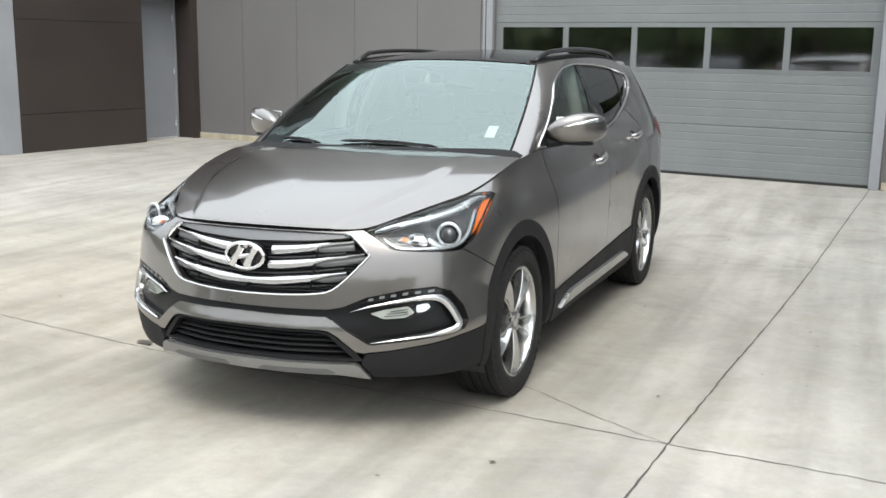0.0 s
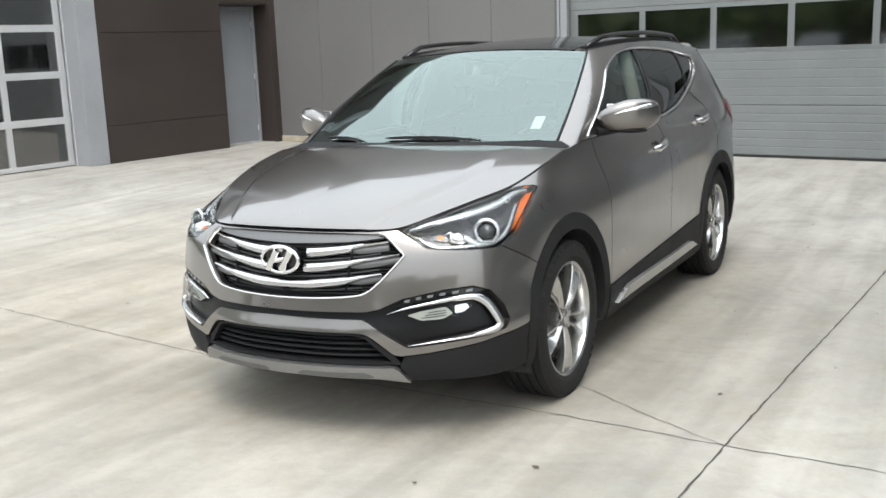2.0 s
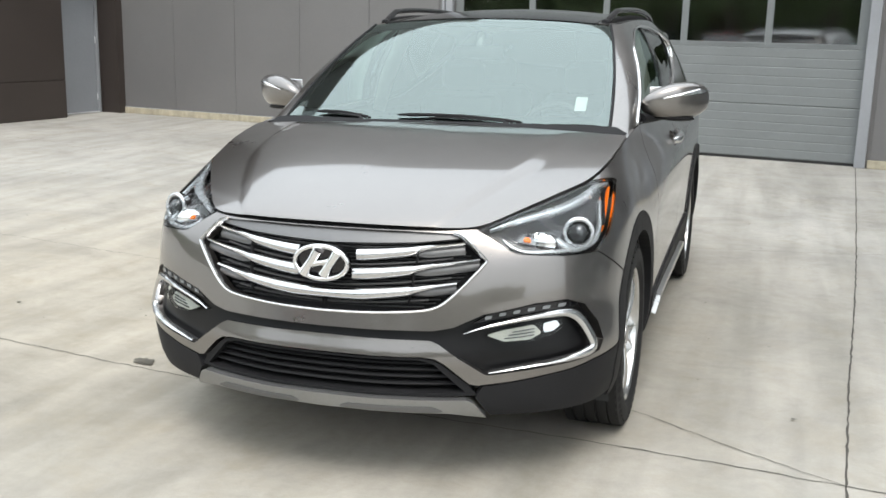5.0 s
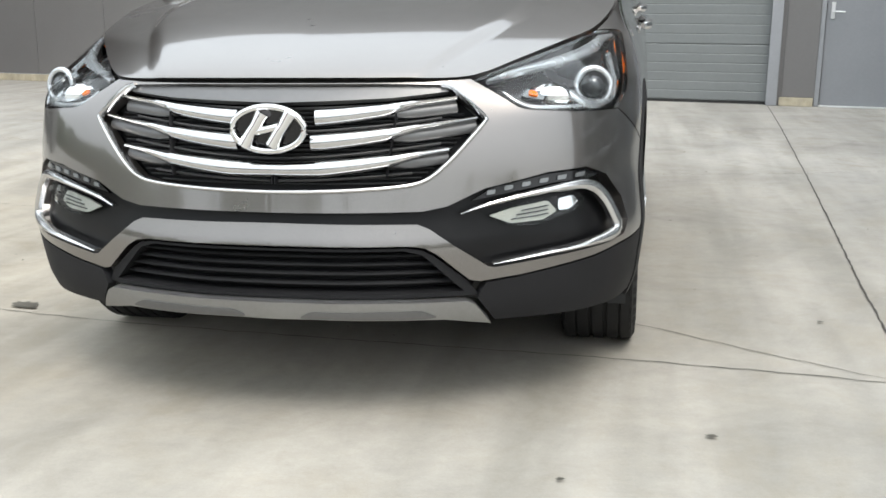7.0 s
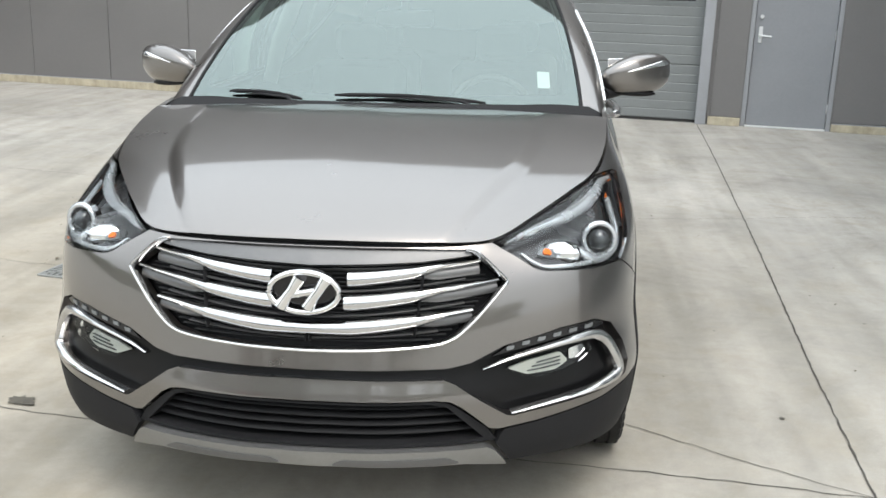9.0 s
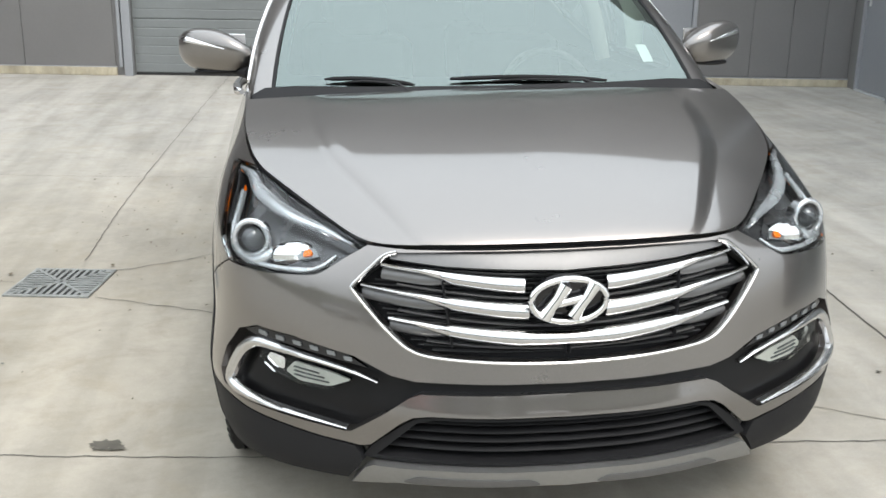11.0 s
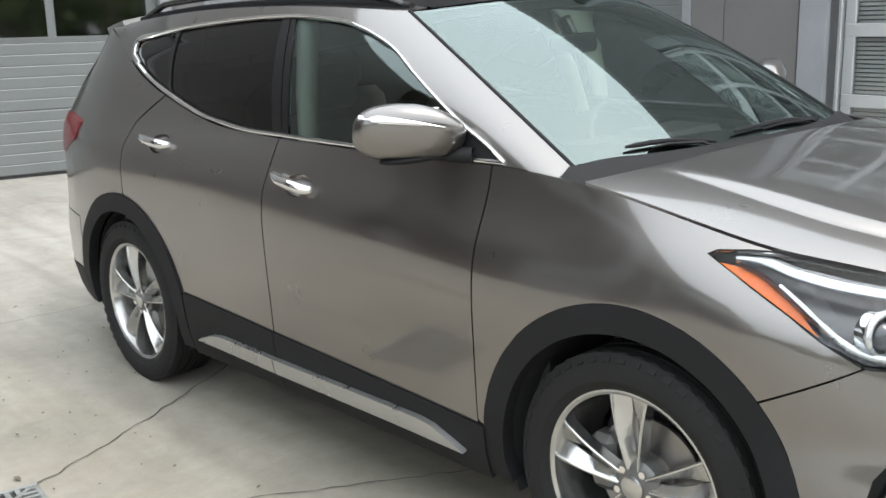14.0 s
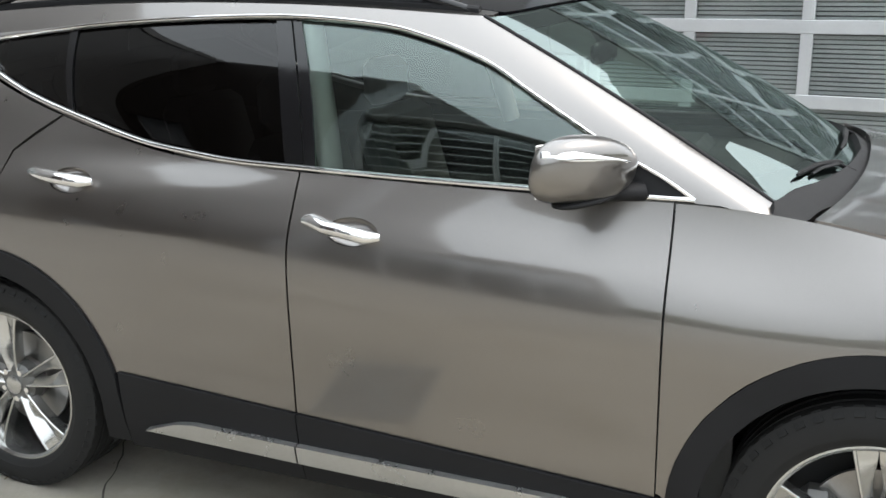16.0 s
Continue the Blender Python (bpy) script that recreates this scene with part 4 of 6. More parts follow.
# --- skid plate with two pressed pads, and the black valance
skid = patch("skid_plate", mirrored([(0, 0.350), (sx2(0.30, 0.349), 0.349), (sx2(0.485, 0.345), 0.345), (sx2(0.505, 0.334), 0.334), (sx2(0.540, 0.278), 0.278), (sx2(0.49, 0.288), 0.288), (sx2(0.43, 0.300), 0.300), (sx2(0.1, 0.306), 0.306), (0, 0.305)]), belt, M_SATIN, car, 0.025, (), 0.03, 0.010, "satin silver skid plate")
for sg in (1, -1):
    patch("skid_pad", rounded([(sg * s_x(0.07), 0.311), (sg * s_x(0.10), 0.326), (sg * s_x(0.38), 0.326), (sg * s_x(0.42), 0.308), (sg * s_x(0.38), 0.304), (sg * s_x(0.09), 0.308)], 0.012), belt, M_PAD, skid, 0.02, (), 0.004, 0.0125)
    patch("lower_valance", [(sg * u, z) for u, z in [(sx2(0.514, 0.346), 0.346), (sx2(0.522, 0.366), 0.366), (sx2(0.535, 0.386), 0.386), (sx2(0.62, 0.396), 0.396), (sx2(0.80, 0.427), 0.427), (0.95, 0.446), (s_at(0.87, -0.49), 0.462), (sy(-0.476), 0.468), (sy(-0.49), 0.40), (sy(-0.475), 0.285), (1.0, 0.276), (sx2(0.75, 0.276), 0.276), (sx2(0.552, 0.280), 0.280)]], belt, M_BLACK, car, 0.03, (), 0.03)

# --- radiator grille
grille = patch("grille_backing", mirrored([(u * 1.015, z + (0.012 if z > 0.85 else -0.006)) for u, z in grille_half]), belt, M_BLACK, car, 0.03, (), 0, -0.062, "black radiator grille with chrome bars")
moulding("grille_surround", [(sg_u, z) for sg_u, z in [(sx2(0.415, 0.884), 0.884), (sx2(0.45, 0.872), 0.872), (sx2(0.524, 0.806), 0.806), (sx2(0.526, 0.794), 0.794), (sx2(0.48, 0.738), 0.738), (sx2(0.43, 0.685), 0.685), (sx2(0.385, 0.652), 0.652), (sx2(0.32, 0.638), 0.638), (sx2(0.16, 0.629), 0.629), (0, 0.626)]
                              + [(-sx2(x, z), z) for x, z in ((0.16, 0.629), (0.32, 0.638), (0.385, 0.652), (0.43, 0.685), (0.48, 0.738), (0.526, 0.794), (0.524, 0.806), (0.45, 0.872), (0.415, 0.884))]], belt, 0.012, 0.012, M_TRIM, grille, -0.004, label="chrome grille surround")
patch("grille_header", mirrored([(0, 0.888), (sx2(0.42, 0.886), 0.886), (sx2(0.435, 0.872), 0.872), (sx2(0.3, 0.858), 0.858), (0, 0.848)]), belt, M_PAD, grille, 0.03, (), 0.02, -0.010)
GRILLE_W = lambda z: np.interp(z, [0.63, 0.655, 0.69, 0.80, 0.88], [0.28, 0.385, 0.43, 0.522, 0.425])
for zc, lift_end, inner, fat in ((0.814, 0.036, 0.105, 0.042), (0.748, 0.044, 0.098, 0.042), (0.680, 0.044, 0.0, 0.042)):
    for sg in ((1, -1) if inner else (1,)):
        xs = np.linspace(inner, 0.525, 90) if inner else np.linspace(-0.49, 0.49, 161)
        rows = [(sg * math.copysign(sx2(x, zc), x), zc + lift_end * (abs(x) / 0.5) ** 1.6) for x in xs]
        rows = [(u, z) for u, z in rows if abs(u) < sx2(GRILLE_W(z) - 0.004, z)]
        thin = lambda u: float(np.interp(abs(u), [0.0, 0.12, 0.30, 0.39, 0.52], [0.85, 1.0, 0.80, 0.36, 0.30]))
        wid = [fat * thin(u) for u, z in rows]
        rows = [(u, z + fat * (1 - thin(u)) * 0.42) for u, z in rows]
        moulding("grille_bar", rows, belt, wid, 0.020, M_BAR, grille, -0.028, label="polished chrome grille bar")
        for s2 in ((sg,) if inner else (1, -1)):
            low = [(u, z - fat * (1 - thin(u)) * 0.60 - 0.001) for u, z in rows if u * s2 > 0.24]
            moulding("bar_wing", low, belt, [0.030 * max(0.25, min(1.0, (abs(u) - 0.24) / 0.12)) for u, z in low], 0.012, M_PAD, grille, -0.036, label="satin grey end of a grille bar")
for zc, lift_end in ((0.845, 0.02), (0.780, 0.044), (0.712, 0.046), (0.655, 0.03)):
    rows = [(math.copysign(sx2(x, zc), x), zc + lift_end * (abs(x) / 0.5) ** 1.6) for x in np.linspace(-0.5, 0.5, 15)]
    rows = [(u, z) for u, z in rows if abs(u) < sx2(GRILLE_W(z) - 0.006, z)]
    moulding("grille_rib", rows, belt, 0.007, 0.012, M_PAD, grille, -0.044)
for k in range(16):
    z = 0.648 + k * 0.0125
    w = sx2(GRILLE_W(z) - 0.012, z)
    moulding("radiator_fin", [(-w, z), (-w / 2, z), (0, z), (w / 2, z), (w, z)], belt, 0.005, 0.01, M_DARK, grille, -0.05, step=0.06)
for x in (-0.30, -0.008, 0.008, 0.30):
    dx = 0.03 * (1 if x > 0.1 else -1 if x < -0.1 else 0)
    z0, z1 = (0.66, 0.83) if abs(x) > 0.1 else (0.645, 0.70)
    moulding("grille_post", [(math.copysign(s_x(x), x), z0), (math.copysign(s_x(x + dx / 2), x), (z0 + z1) / 2), (math.copysign(s_x(x + dx), x), z1)], belt, 0.007, 0.02, M_BLACK, grille, -0.04)
# emblem: an oval ring with a slanted mark
eo = Vector(belt(np.array([0.0]), np.array([0.782]))[0]) + Vector((0, -0.012, 0))
emblem = part("emblem_plate", rod(bmesh.new(), [eo + Vector((0, 0.04, 0.004)), eo + Vector((0, 0.004, 0))], [0.070, 0.070], 40), M_GLOSS, grille)
emblem.matrix_basis = Matrix.Translation(eo) @ Matrix.Diagonal((1.28, 1, 0.78, 1)) @ Matrix.Translation(-eo)
part("emblem_ring", rod(bmesh.new(), [eo + Vector((0.094 * math.cos(a), -0.004, 0.055 * math.sin(a))) for a in np.linspace(0, math.tau, 49)[:-1]], 0.0085, 10, True), M_CHROME, grille, "chrome oval emblem ring", smooth=60)
bm = bmesh.new()
for sx in (-1, 1):
    rod(bm, [eo + Vector((sx * 0.036 + 0.026, -0.006, 0.040)), eo + Vector((sx * 0.036 + 0.006, -0.01, 0.008)), eo + Vector((sx * 0.036 - 0.006, -0.01, -0.008)), eo + Vector((sx * 0.036 - 0.026, -0.006, -0.040))], [0.019, 0.015, 0.015, 0.019], 10)
rod(bm, [eo + Vector((-0.034, -0.008, -0.007)), eo + Vector((0, -0.010, 0.0)), eo + Vector((0.034, -0.008, 0.007))], [0.011, 0.010, 0.011], 10)
part("emblem_mark", bm, M_CHROME, grille, smooth=60)

# --- bonnet, in metres of its own
hood_m = lambda u, v: bonnet(np.asarray(u) / 0.8, np.asarray(v))
hood = [(x, 0.004) for x in np.linspace(-0.797, 0.797, 30)] + [(0.797, v) for v in np.linspace(0.03, 0.985, 20)] + [(x, 0.992) for x in np.linspace(0.79, -0.79, 30)] + [(-0.797, v) for v in np.linspace(0.985, 0.03, 20)]
patch("bonnet", [(float(a), float(b)) for a, b in hood], hood_m, M_PAINT, car, 0.025, (), 0.018)
# black sheet added under the whole bonnet, to shade its shut lines
patch("bonnet_gap_backing", [(-0.80, 0.0), (0.80, 0.0), (0.80, 1.0), (-0.80, 1.0)], hood_m, M_BLACK, car, 0.08, (), 0, -0.022)

HL = [(S_IN + 0.012, 0.895), (0.604, 0.868), (0.664, 0.830), (0.681, 0.8235), (0.70, 0.820), (0.85, 0.810), (0.99, 0.8075), (1.012, 0.812), (1.09, 0.853), (1.17, 0.898), (1.27, 0.945), (1.388, 1.001), (1.372, 1.008), (1.31, 1.010)] \
    + [(s, top_at(s) - 0.006) for s in (1.24, 1.2, 1.15, 1.1, 1.05, 1.0, 0.9, 0.8, 0.7, 0.62)]


def bowl_rim(y, z, k=1.0):
    """The outline of a handle's bowl, in (s, z)."""
    return [(sy(y) + 0.078 * k * math.cos(a), z + 0.037 * k * math.sin(a)) for a in np.linspace(0, math.tau, 33)[:-1]]


def bowl(y, z):
    """The door's surface, sunk to a shallow bowl about (y, z)."""
    def lift(u, v):
        p = belt(u, v)
        d = np.clip(1 - ((np.abs(u) - sy(y)) / 0.079) ** 2 - ((np.asarray(v) - z) / 0.038) ** 2, 0, 1)
        p[..., 0] -= np.sign(p[..., 0]) * 0.024 * np.sqrt(d)
        return p
    return lift


for sg in (1, -1):
    m = lambda pts: [(sg * u, z) for u, z in pts]
    # --- wing
    wing = ([(1.012, 0.808), (1.016, 0.811), (1.094, 0.851), (1.174, 0.896), (1.274, 0.943), (1.394, 1.001), (1.376, 1.011), (1.31, 1.0135)]
            + edge_line(1.26, sy(0.512), 0.005, 26) + [(sy(0.512), 0.9), (sy(0.514), 0.42), (sy(0.49), 0.405)] + arc(0, RF, 0.49, 0.43, -0.358, 0.7015, 24) + [(sy(-0.358), 0.7015)])
    patch("front_wing", m(wing), belt, M_PAINT, car, 0.025, (), 0.016)
    # --- doors
    fd = [(sy(0.518), sill(0.518))] + [(sy(0.5165), z) for z in (0.6, 0.8, 1.0)] + edge_line(sy(0.5165), sy(1.555), 0.004, 24) + [(sy(1.556), 0.9), (sy(1.556), 0.6), (sy(1.556), sill(1.556))]
    door_f = patch("front_door", m(fd), belt, M_PAINT, car, 0.03, [m(bowl_rim(1.365, 1.017))], 0.016)
    rd = [(sy(1.562), sill(1.562)), (sy(1.562), 0.6), (sy(1.562), 0.9)] + edge_line(sy(1.562), sy(2.44), 0.004, 20) + [(sy(2.53), 1.215), (sy(2.60), 1.165), (sy(2.632), 1.08), (sy(2.637), 0.95)] \
        + arc(2.7, RR, 2.637, 0.856, 2.215, 0.49, 18) + [(sy(2.2), sill(2.2))]
    door_r = patch("rear_door", m(rd), belt, M_PAINT, car, 0.03, [m(bowl_rim(2.35, 1.092))], 0.016)
    qp = edge_line(sy(2.45), s_at(0.64, 3.2), 0.004, 30) + [(s_at(0.8, 3.55), 1.50), (s_at(0.8, 3.55), 0.72), (sy(3.18), 0.70)] + arc(2.7, RR, 3.155, 0.56, 2.643, 0.857, 18) + [(sy(2.643), 0.95), (sy(2.638), 1.08), (sy(2.606), 1.169), (sy(2.535), 1.222)]
    patch("quarter_panel", m(qp), belt, M_PAINT, car, 0.03, (), 0.016)
    end = float(PLAN_S[-1])
    tg = [(s_at(0.8, 3.55) + 0.006, 1.50)] + edge_line(s_at(0.64, 3.2) + 0.03, end, 0.004, 16) + [(end, 0.72), (s_at(0.8, 3.55) + 0.006, 0.72)]
    patch("tailgate", m(tg), belt, M_PAINT, car, 0.04, (), 0.016)
    patch("rear_bumper", m([(sy(3.165), 0.55), (sy(3.18), 0.694), (s_at(0.8, 3.55), 0.712), (end, 0.712), (end, 0.46), (s_at(0.85, 3.45), 0.44), (sy(3.19), 0.42)]), belt, M_PAINT, car, 0.04, (), 0.03, 0.001)
    patch("rear_valance", m([(sy(3.185), 0.44), (s_at(0.85, 3.45), 0.436), (end, 0.455), (end, 0.22), (s_at(0.85, 3.45), 0.24), (sy(3.17), 0.27)]), belt, M_BLACK, car, 0.04, (), 0.03, 0.004)
    tl = patch("tail_lamp", m(rounded([(sy(3.12), 1.150), (sy(3.16), 1.060), (s_at(0.89, 3.36), 0.985), (s_at(0.80, 3.56), 1.00), (s_at(0.80, 3.56), 1.165), (sy(3.30), 1.176)], 0.02)), belt, M_RED, car, 0.02, (), 0.01, 0.006, "red wrap-round tail lamp")
    patch("lamp_core", m(rounded([(sy(3.17), 1.14), (sy(3.20), 1.08), (s_at(0.89, 3.36), 1.03), (s_at(0.85, 3.48), 1.05), (s_at(0.85, 3.48), 1.14)], 0.015)), belt, M_GLOSS, tl, 0.03, (), 0, -0.002)
    # --- grained cladding round the arches and along the sill, with a silver strip
    fa = arc(0, RF - 0.002, 0.486, 0.40, -0.478, 0.465, 40)
    fi = arc(0, 0.418, -0.40, 0.30, 0.40, 0.30, 40)
    patch("front_arch_trim", m([(sy(0.486), 0.25)] + fa + [(sy(-0.485), 0.40), (sy(-0.47), 0.26), (sy(-0.415), 0.26)] + fi + [(sy(0.40), 0.25)]), belt, M_BLACK, car, 0.022, (), 0.045, 0.003)
    fa = arc(2.7, RR - 0.002, 3.165, 0.46, 2.215, 0.47, 40)
    fi = arc(2.7, 0.418, 2.29, 0.30, 3.11, 0.30, 40)
    patch("rear_arch_trim", m([(sy(3.17), 0.28)] + fa + [(sy(2.20), 0.25), (sy(2.29), 0.25)] + fi + [(sy(3.11), 0.28)]), belt, M_BLACK, car, 0.022, (), 0.045, 0.010)
    for y0, y1 in ((0.488, 1.555), (1.560, 2.20)):
        patch("sill_cladding", m([(sy(y0), 0.235), (sy(y0), sill(y0) - 0.003), (sy(y1), sill(y1) - 0.003), (sy(y1), 0.235)]), belt, M_BLACK, car, 0.035, (), 0.03, 0.009)
    for rows in ([(0.57, 0.304), (0.60, 0.318), (0.70, 0.354), (0.76, 0.362), (1.555, 0.366), (1.555, 0.312)], [(1.561, 0.312), (1.561, 0.366), (1.92, 0.372), (1.99, 0.362), (2.11, 0.322)]):
        patch("sill_strip", m([(sy(y), z) for y, z in rows]), belt, M_STRIP, car, 0.03, (), 0.03, 0.030, "satin silver sill strip")
    # --- dark backing behind the gaps: an added sheet whose colour gives their shade
    patch("gap_backing", m([(1.02, 0.78), (1.15, 0.86), (1.38, 0.97)] + edge_line(1.42, sy(2.9), 0.02, 20) + [(end, 1.3), (end, 0.4), (sy(3.2), 0.4)] + arc(2.7, RR + 0.02, 3.17, 0.6, 2.2, 0.5, 14) + [(sy(2.15), 0.25), (sy(0.53), 0.25)] + arc(0, RF + 0.02, 0.50, 0.43, -0.30, 0.78, 14)), belt, M_DARK, car, 0.07, (), 0, -0.022)
    for cy in (0.0, 2.7):
        bm = bmesh.new()
        rings = [[bm.verts.new((sg * x, cy + 0.425 * math.cos(a), 0.36 + 0.425 * math.sin(a))) for a in np.linspace(-0.35, math.pi + 0.35, 24)] for x in (0.50, 0.70, 0.885)]
        for r0, r1 in zip(rings, rings[1:]):
            for k in range(23):
                bm.faces.new((r0[k], r0[k + 1], r1[k + 1], r1[k]))
        bm.faces.new(rings[0])
        part("wheel_well", bm, M_DARK, car)

    # --- headlamp
    lamp = patch("headlamp", m(HL), belt, M_HOUSE, car, 0.02, (), 0.01, -0.055, "clear headlamp with projector and amber marker")
    lens = patch("lens", m(HL), belt, M_LENS, lamp, 0.02, (), 0.012, 0.0)
    lens.visible_shadow = False
    patch("bezel", m([(0.66, 0.852), (0.72, 0.838), (0.85, 0.832), (0.86, 0.85), (0.84, 0.90), (0.8, 0.925), (0.72, 0.900)]), belt, M_HOUSE, lamp, 0.03, (), 0.01, -0.045)
    moulding("light_guide", m([(1.215, 0.958), (1.15, 0.922), (1.09, 0.884), (1.03, 0.846), (0.99, 0.832), (0.94, 0.827), (0.90, 0.832), (0.872, 0.848), (0.850, 0.868)]), belt, [0.014, 0.015, 0.016, 0.017, 0.018, 0.019, 0.024, 0.030, 0.026], 0.010, M_BROW, lamp, -0.022, label="bright light-guide strip")
    moulding("light_guide", m([(0.885, 0.824), (0.82, 0.825), (0.75, 0.828), (0.70, 0.834), (0.665, 0.850), (0.640, 0.872)]), belt, [0.013, 0.013, 0.013, 0.014, 0.013, 0.010], 0.008, M_BROW, lamp, -0.022, label="bright light-guide strip")
    moulding("chrome_brow", m([(0.60, 0.896)] + [(s, top_at(s) - d) for s, d in ((0.70, 0.016), (0.80, 0.020), (0.90, 0.023), (1.0, 0.025), (1.10, 0.026), (1.19, 0.024), (1.26, 0.020))] + [(1.33, 1.000)]), belt, [0.008, 0.018, 0.026, 0.032, 0.036, 0.038, 0.038, 0.034, 0.026, 0.012], 0.010, M_BROW, lamp, -0.014, label="chrome headlamp brow")
    c = on(belt, [(sg * 0.992, 0.894)], -0.042)[0]
    fw = Vector((sg * 0.28, -0.95, 0.10)).normalized()
    for nm, mat, r0, r1, d0, d1 in (("projector_ring", M_CHROME, 0.050, 0.047, 0.0, 0.030), ("projector_bowl", M_GLOSS, 0.043, 0.040, 0.0, 0.033)):
        part(nm, rod(bmesh.new(), [c + fw * d0, c + fw * d1], [r0, r1], 28), mat, lamp, smooth=40)
    bm = bmesh.new()
    bmesh.ops.create_uvsphere(bm, u_segments=24, v_segments=12, radius=0.034)
    bmesh.ops.transform(bm, matrix=Matrix.Translation(c + fw * 0.022), verts=bm.verts)
    part("projector_lens", bm, M_OPTIC, lamp, smooth=180)
    part("ring_light", rod(bmesh.new(), [c + fw * 0.034 + (fw.orthogonal().normalized() * math.cos(a) + fw.cross(fw.orthogonal().normalized()) * math.sin(a)) * 0.047 for a in np.linspace(0, math.tau, 37)[:-1]], 0.0085, 10, True), M_BROW, lamp, smooth=60)
    c2 = on(belt, [(sg * 0.80, 0.878)], -0.05)[0]
    bm = bmesh.new()
    bmesh.ops.create_uvsphere(bm, u_segments=18, v_segments=9, radius=0.036)
    bmesh.ops.transform(bm, matrix=Matrix.Translation(c2) @ Matrix.Diagonal((1.75, 0.8, 1.0, 1)), verts=bm.verts)
    part("reflector", bm, M_CHROME, lamp)
    patch("indicator", m(rounded([(0.70, 0.872), (0.765, 0.858), (0.775, 0.880), (0.73, 0.892)], 0.008)), belt, M_LED, lamp, 0.02, (), 0.01, -0.034)
    patch("indicator_bulb", m(rounded([(0.722, 0.872), (0.750, 0.866), (0.752, 0.882), (0.732, 0.885)], 0.008)), belt, M_AMBER, lamp, 0.02, (), 0.006, -0.028, "amber bulb")
    patch("side_marker", m([(1.105, 0.868), (1.19, 0.913), (1.275, 0.953), (1.368, 0.996), (1.312, 0.990), (1.235, 0.966), (1.160, 0.920)]), belt, M_AMBER, lamp, 0.02, (), 0.006, -0.026, "amber side marker")
    moulding("lamp_divider", m([(1.105, 0.885), (1.166, 0.922), (1.250, 0.968), (1.316, 0.991)]), belt, 0.005, 0.030, M_GLOSS, lamp, -0.031)

    # --- fog lamp, daytime lights and their chrome hook
    fog = patch("fog_lamp", m(rounded([(sx2(0.535, 0.560), 0.560), (sx2(0.60, 0.583), 0.583), (sx2(0.70, 0.597), 0.597), (sx2(0.768, 0.602), 0.602), (sx2(0.782, 0.580), 0.580), (sx2(0.745, 0.553), 0.553), (sx2(0.66, 0.528), 0.528), (sx2(0.60, 0.530), 0.530)], 0.014)), belt, M_LENS, car, 0.02, (), 0.02, -0.012, "clear fog lamp in a gloss-black pocket")
    patch("fog_guide", m(rounded([(sx2(0.545, 0.558), 0.558), (sx2(0.60, 0.574), 0.574), (sx2(0.69, 0.588), 0.588), (sx2(0.715, 0.560), 0.560), (sx2(0.68, 0.540), 0.540), (sx2(0.60, 0.536), 0.536)], 0.01)), belt, M_CREAM, fog, 0.02, (), 0.008, -0.020)
    for k in range(3):
        moulding("guide_rib", m([(sx2(0.60 + 0.012 * k, 0.546 + 0.010 * k), 0.546 + 0.010 * k), (sx2(0.65, 0.550 + 0.010 * k), 0.550 + 0.010 * k), (sx2(0.69, 0.555 + 0.010 * k), 0.555 + 0.010 * k)]), belt, 0.003, 0.004, M_LED, fog, -0.017)
    patch("fog_reflector", m(rounded([(sx2(0.72, 0.590), 0.590), (sx2(0.76, 0.597), 0.597), (sx2(0.772, 0.580), 0.580), (sx2(0.75, 0.562), 0.562), (sx2(0.722, 0.560), 0.560)], 0.008)), belt, M_CHROME, fog, 0.015, (), 0.008, -0.028)
    moulding("fog_trim", m([(sx2(0.472, 0.567), 0.567), (sx2(0.54, 0.588), 0.588), (sx2(0.64, 0.608), 0.608), (sx2(0.74, 0.621), 0.621), (sx2(0.79, 0.617), 0.617), (sx2(0.823, 0.588), 0.588), (sx2(0.852, 0.535), 0.535), (sx2(0.864, 0.500), 0.500), (sx2(0.853, 0.480), 0.480), (sx2(0.80, 0.468), 0.468), (sx2(0.68, 0.453), 0.453), (sx2(0.552, 0.436), 0.436)]), belt,
             [0.006, 0.013, 0.016, 0.020, 0.026, 0.034, 0.036, 0.028, 0.016, 0.011, 0.009, 0.005], 0.014, M_TRIM, car, -0.008, label="hooked chrome fog-lamp trim")
    drl = patch("daytime_lamp", m([(sx2(0.50, 0.598), 0.598), (sx2(0.55, 0.628), 0.628), (sx2(0.68, 0.654), 0.654), (sx2(0.775, 0.660), 0.660), (sx2(0.815, 0.642), 0.642), (sx2(0.79, 0.636), 0.636), (sx2(0.70, 0.632), 0.632), (sx2(0.60, 0.616), 0.616)]), belt, M_GLOSS, car, 0.02, (), 0.012, -0.010)
    for x in (0.555, 0.597, 0.639, 0.681, 0.723, 0.765):
        z = float(np.interp(x, [0.5, 0.6, 0.7, 0.8], [0.604, 0.627, 0.642, 0.649]))
        patch("light_emitting_diode", m(rounded([(s_x(x - 0.011), z - 0.006), (s_x(x + 0.009), z - 0.004), (s_x(x + 0.012), z + 0.007), (s_x(x - 0.008), z + 0.005)], 0.003)), belt, M_LED, drl, 0.02, (), 0.004, -0.006)

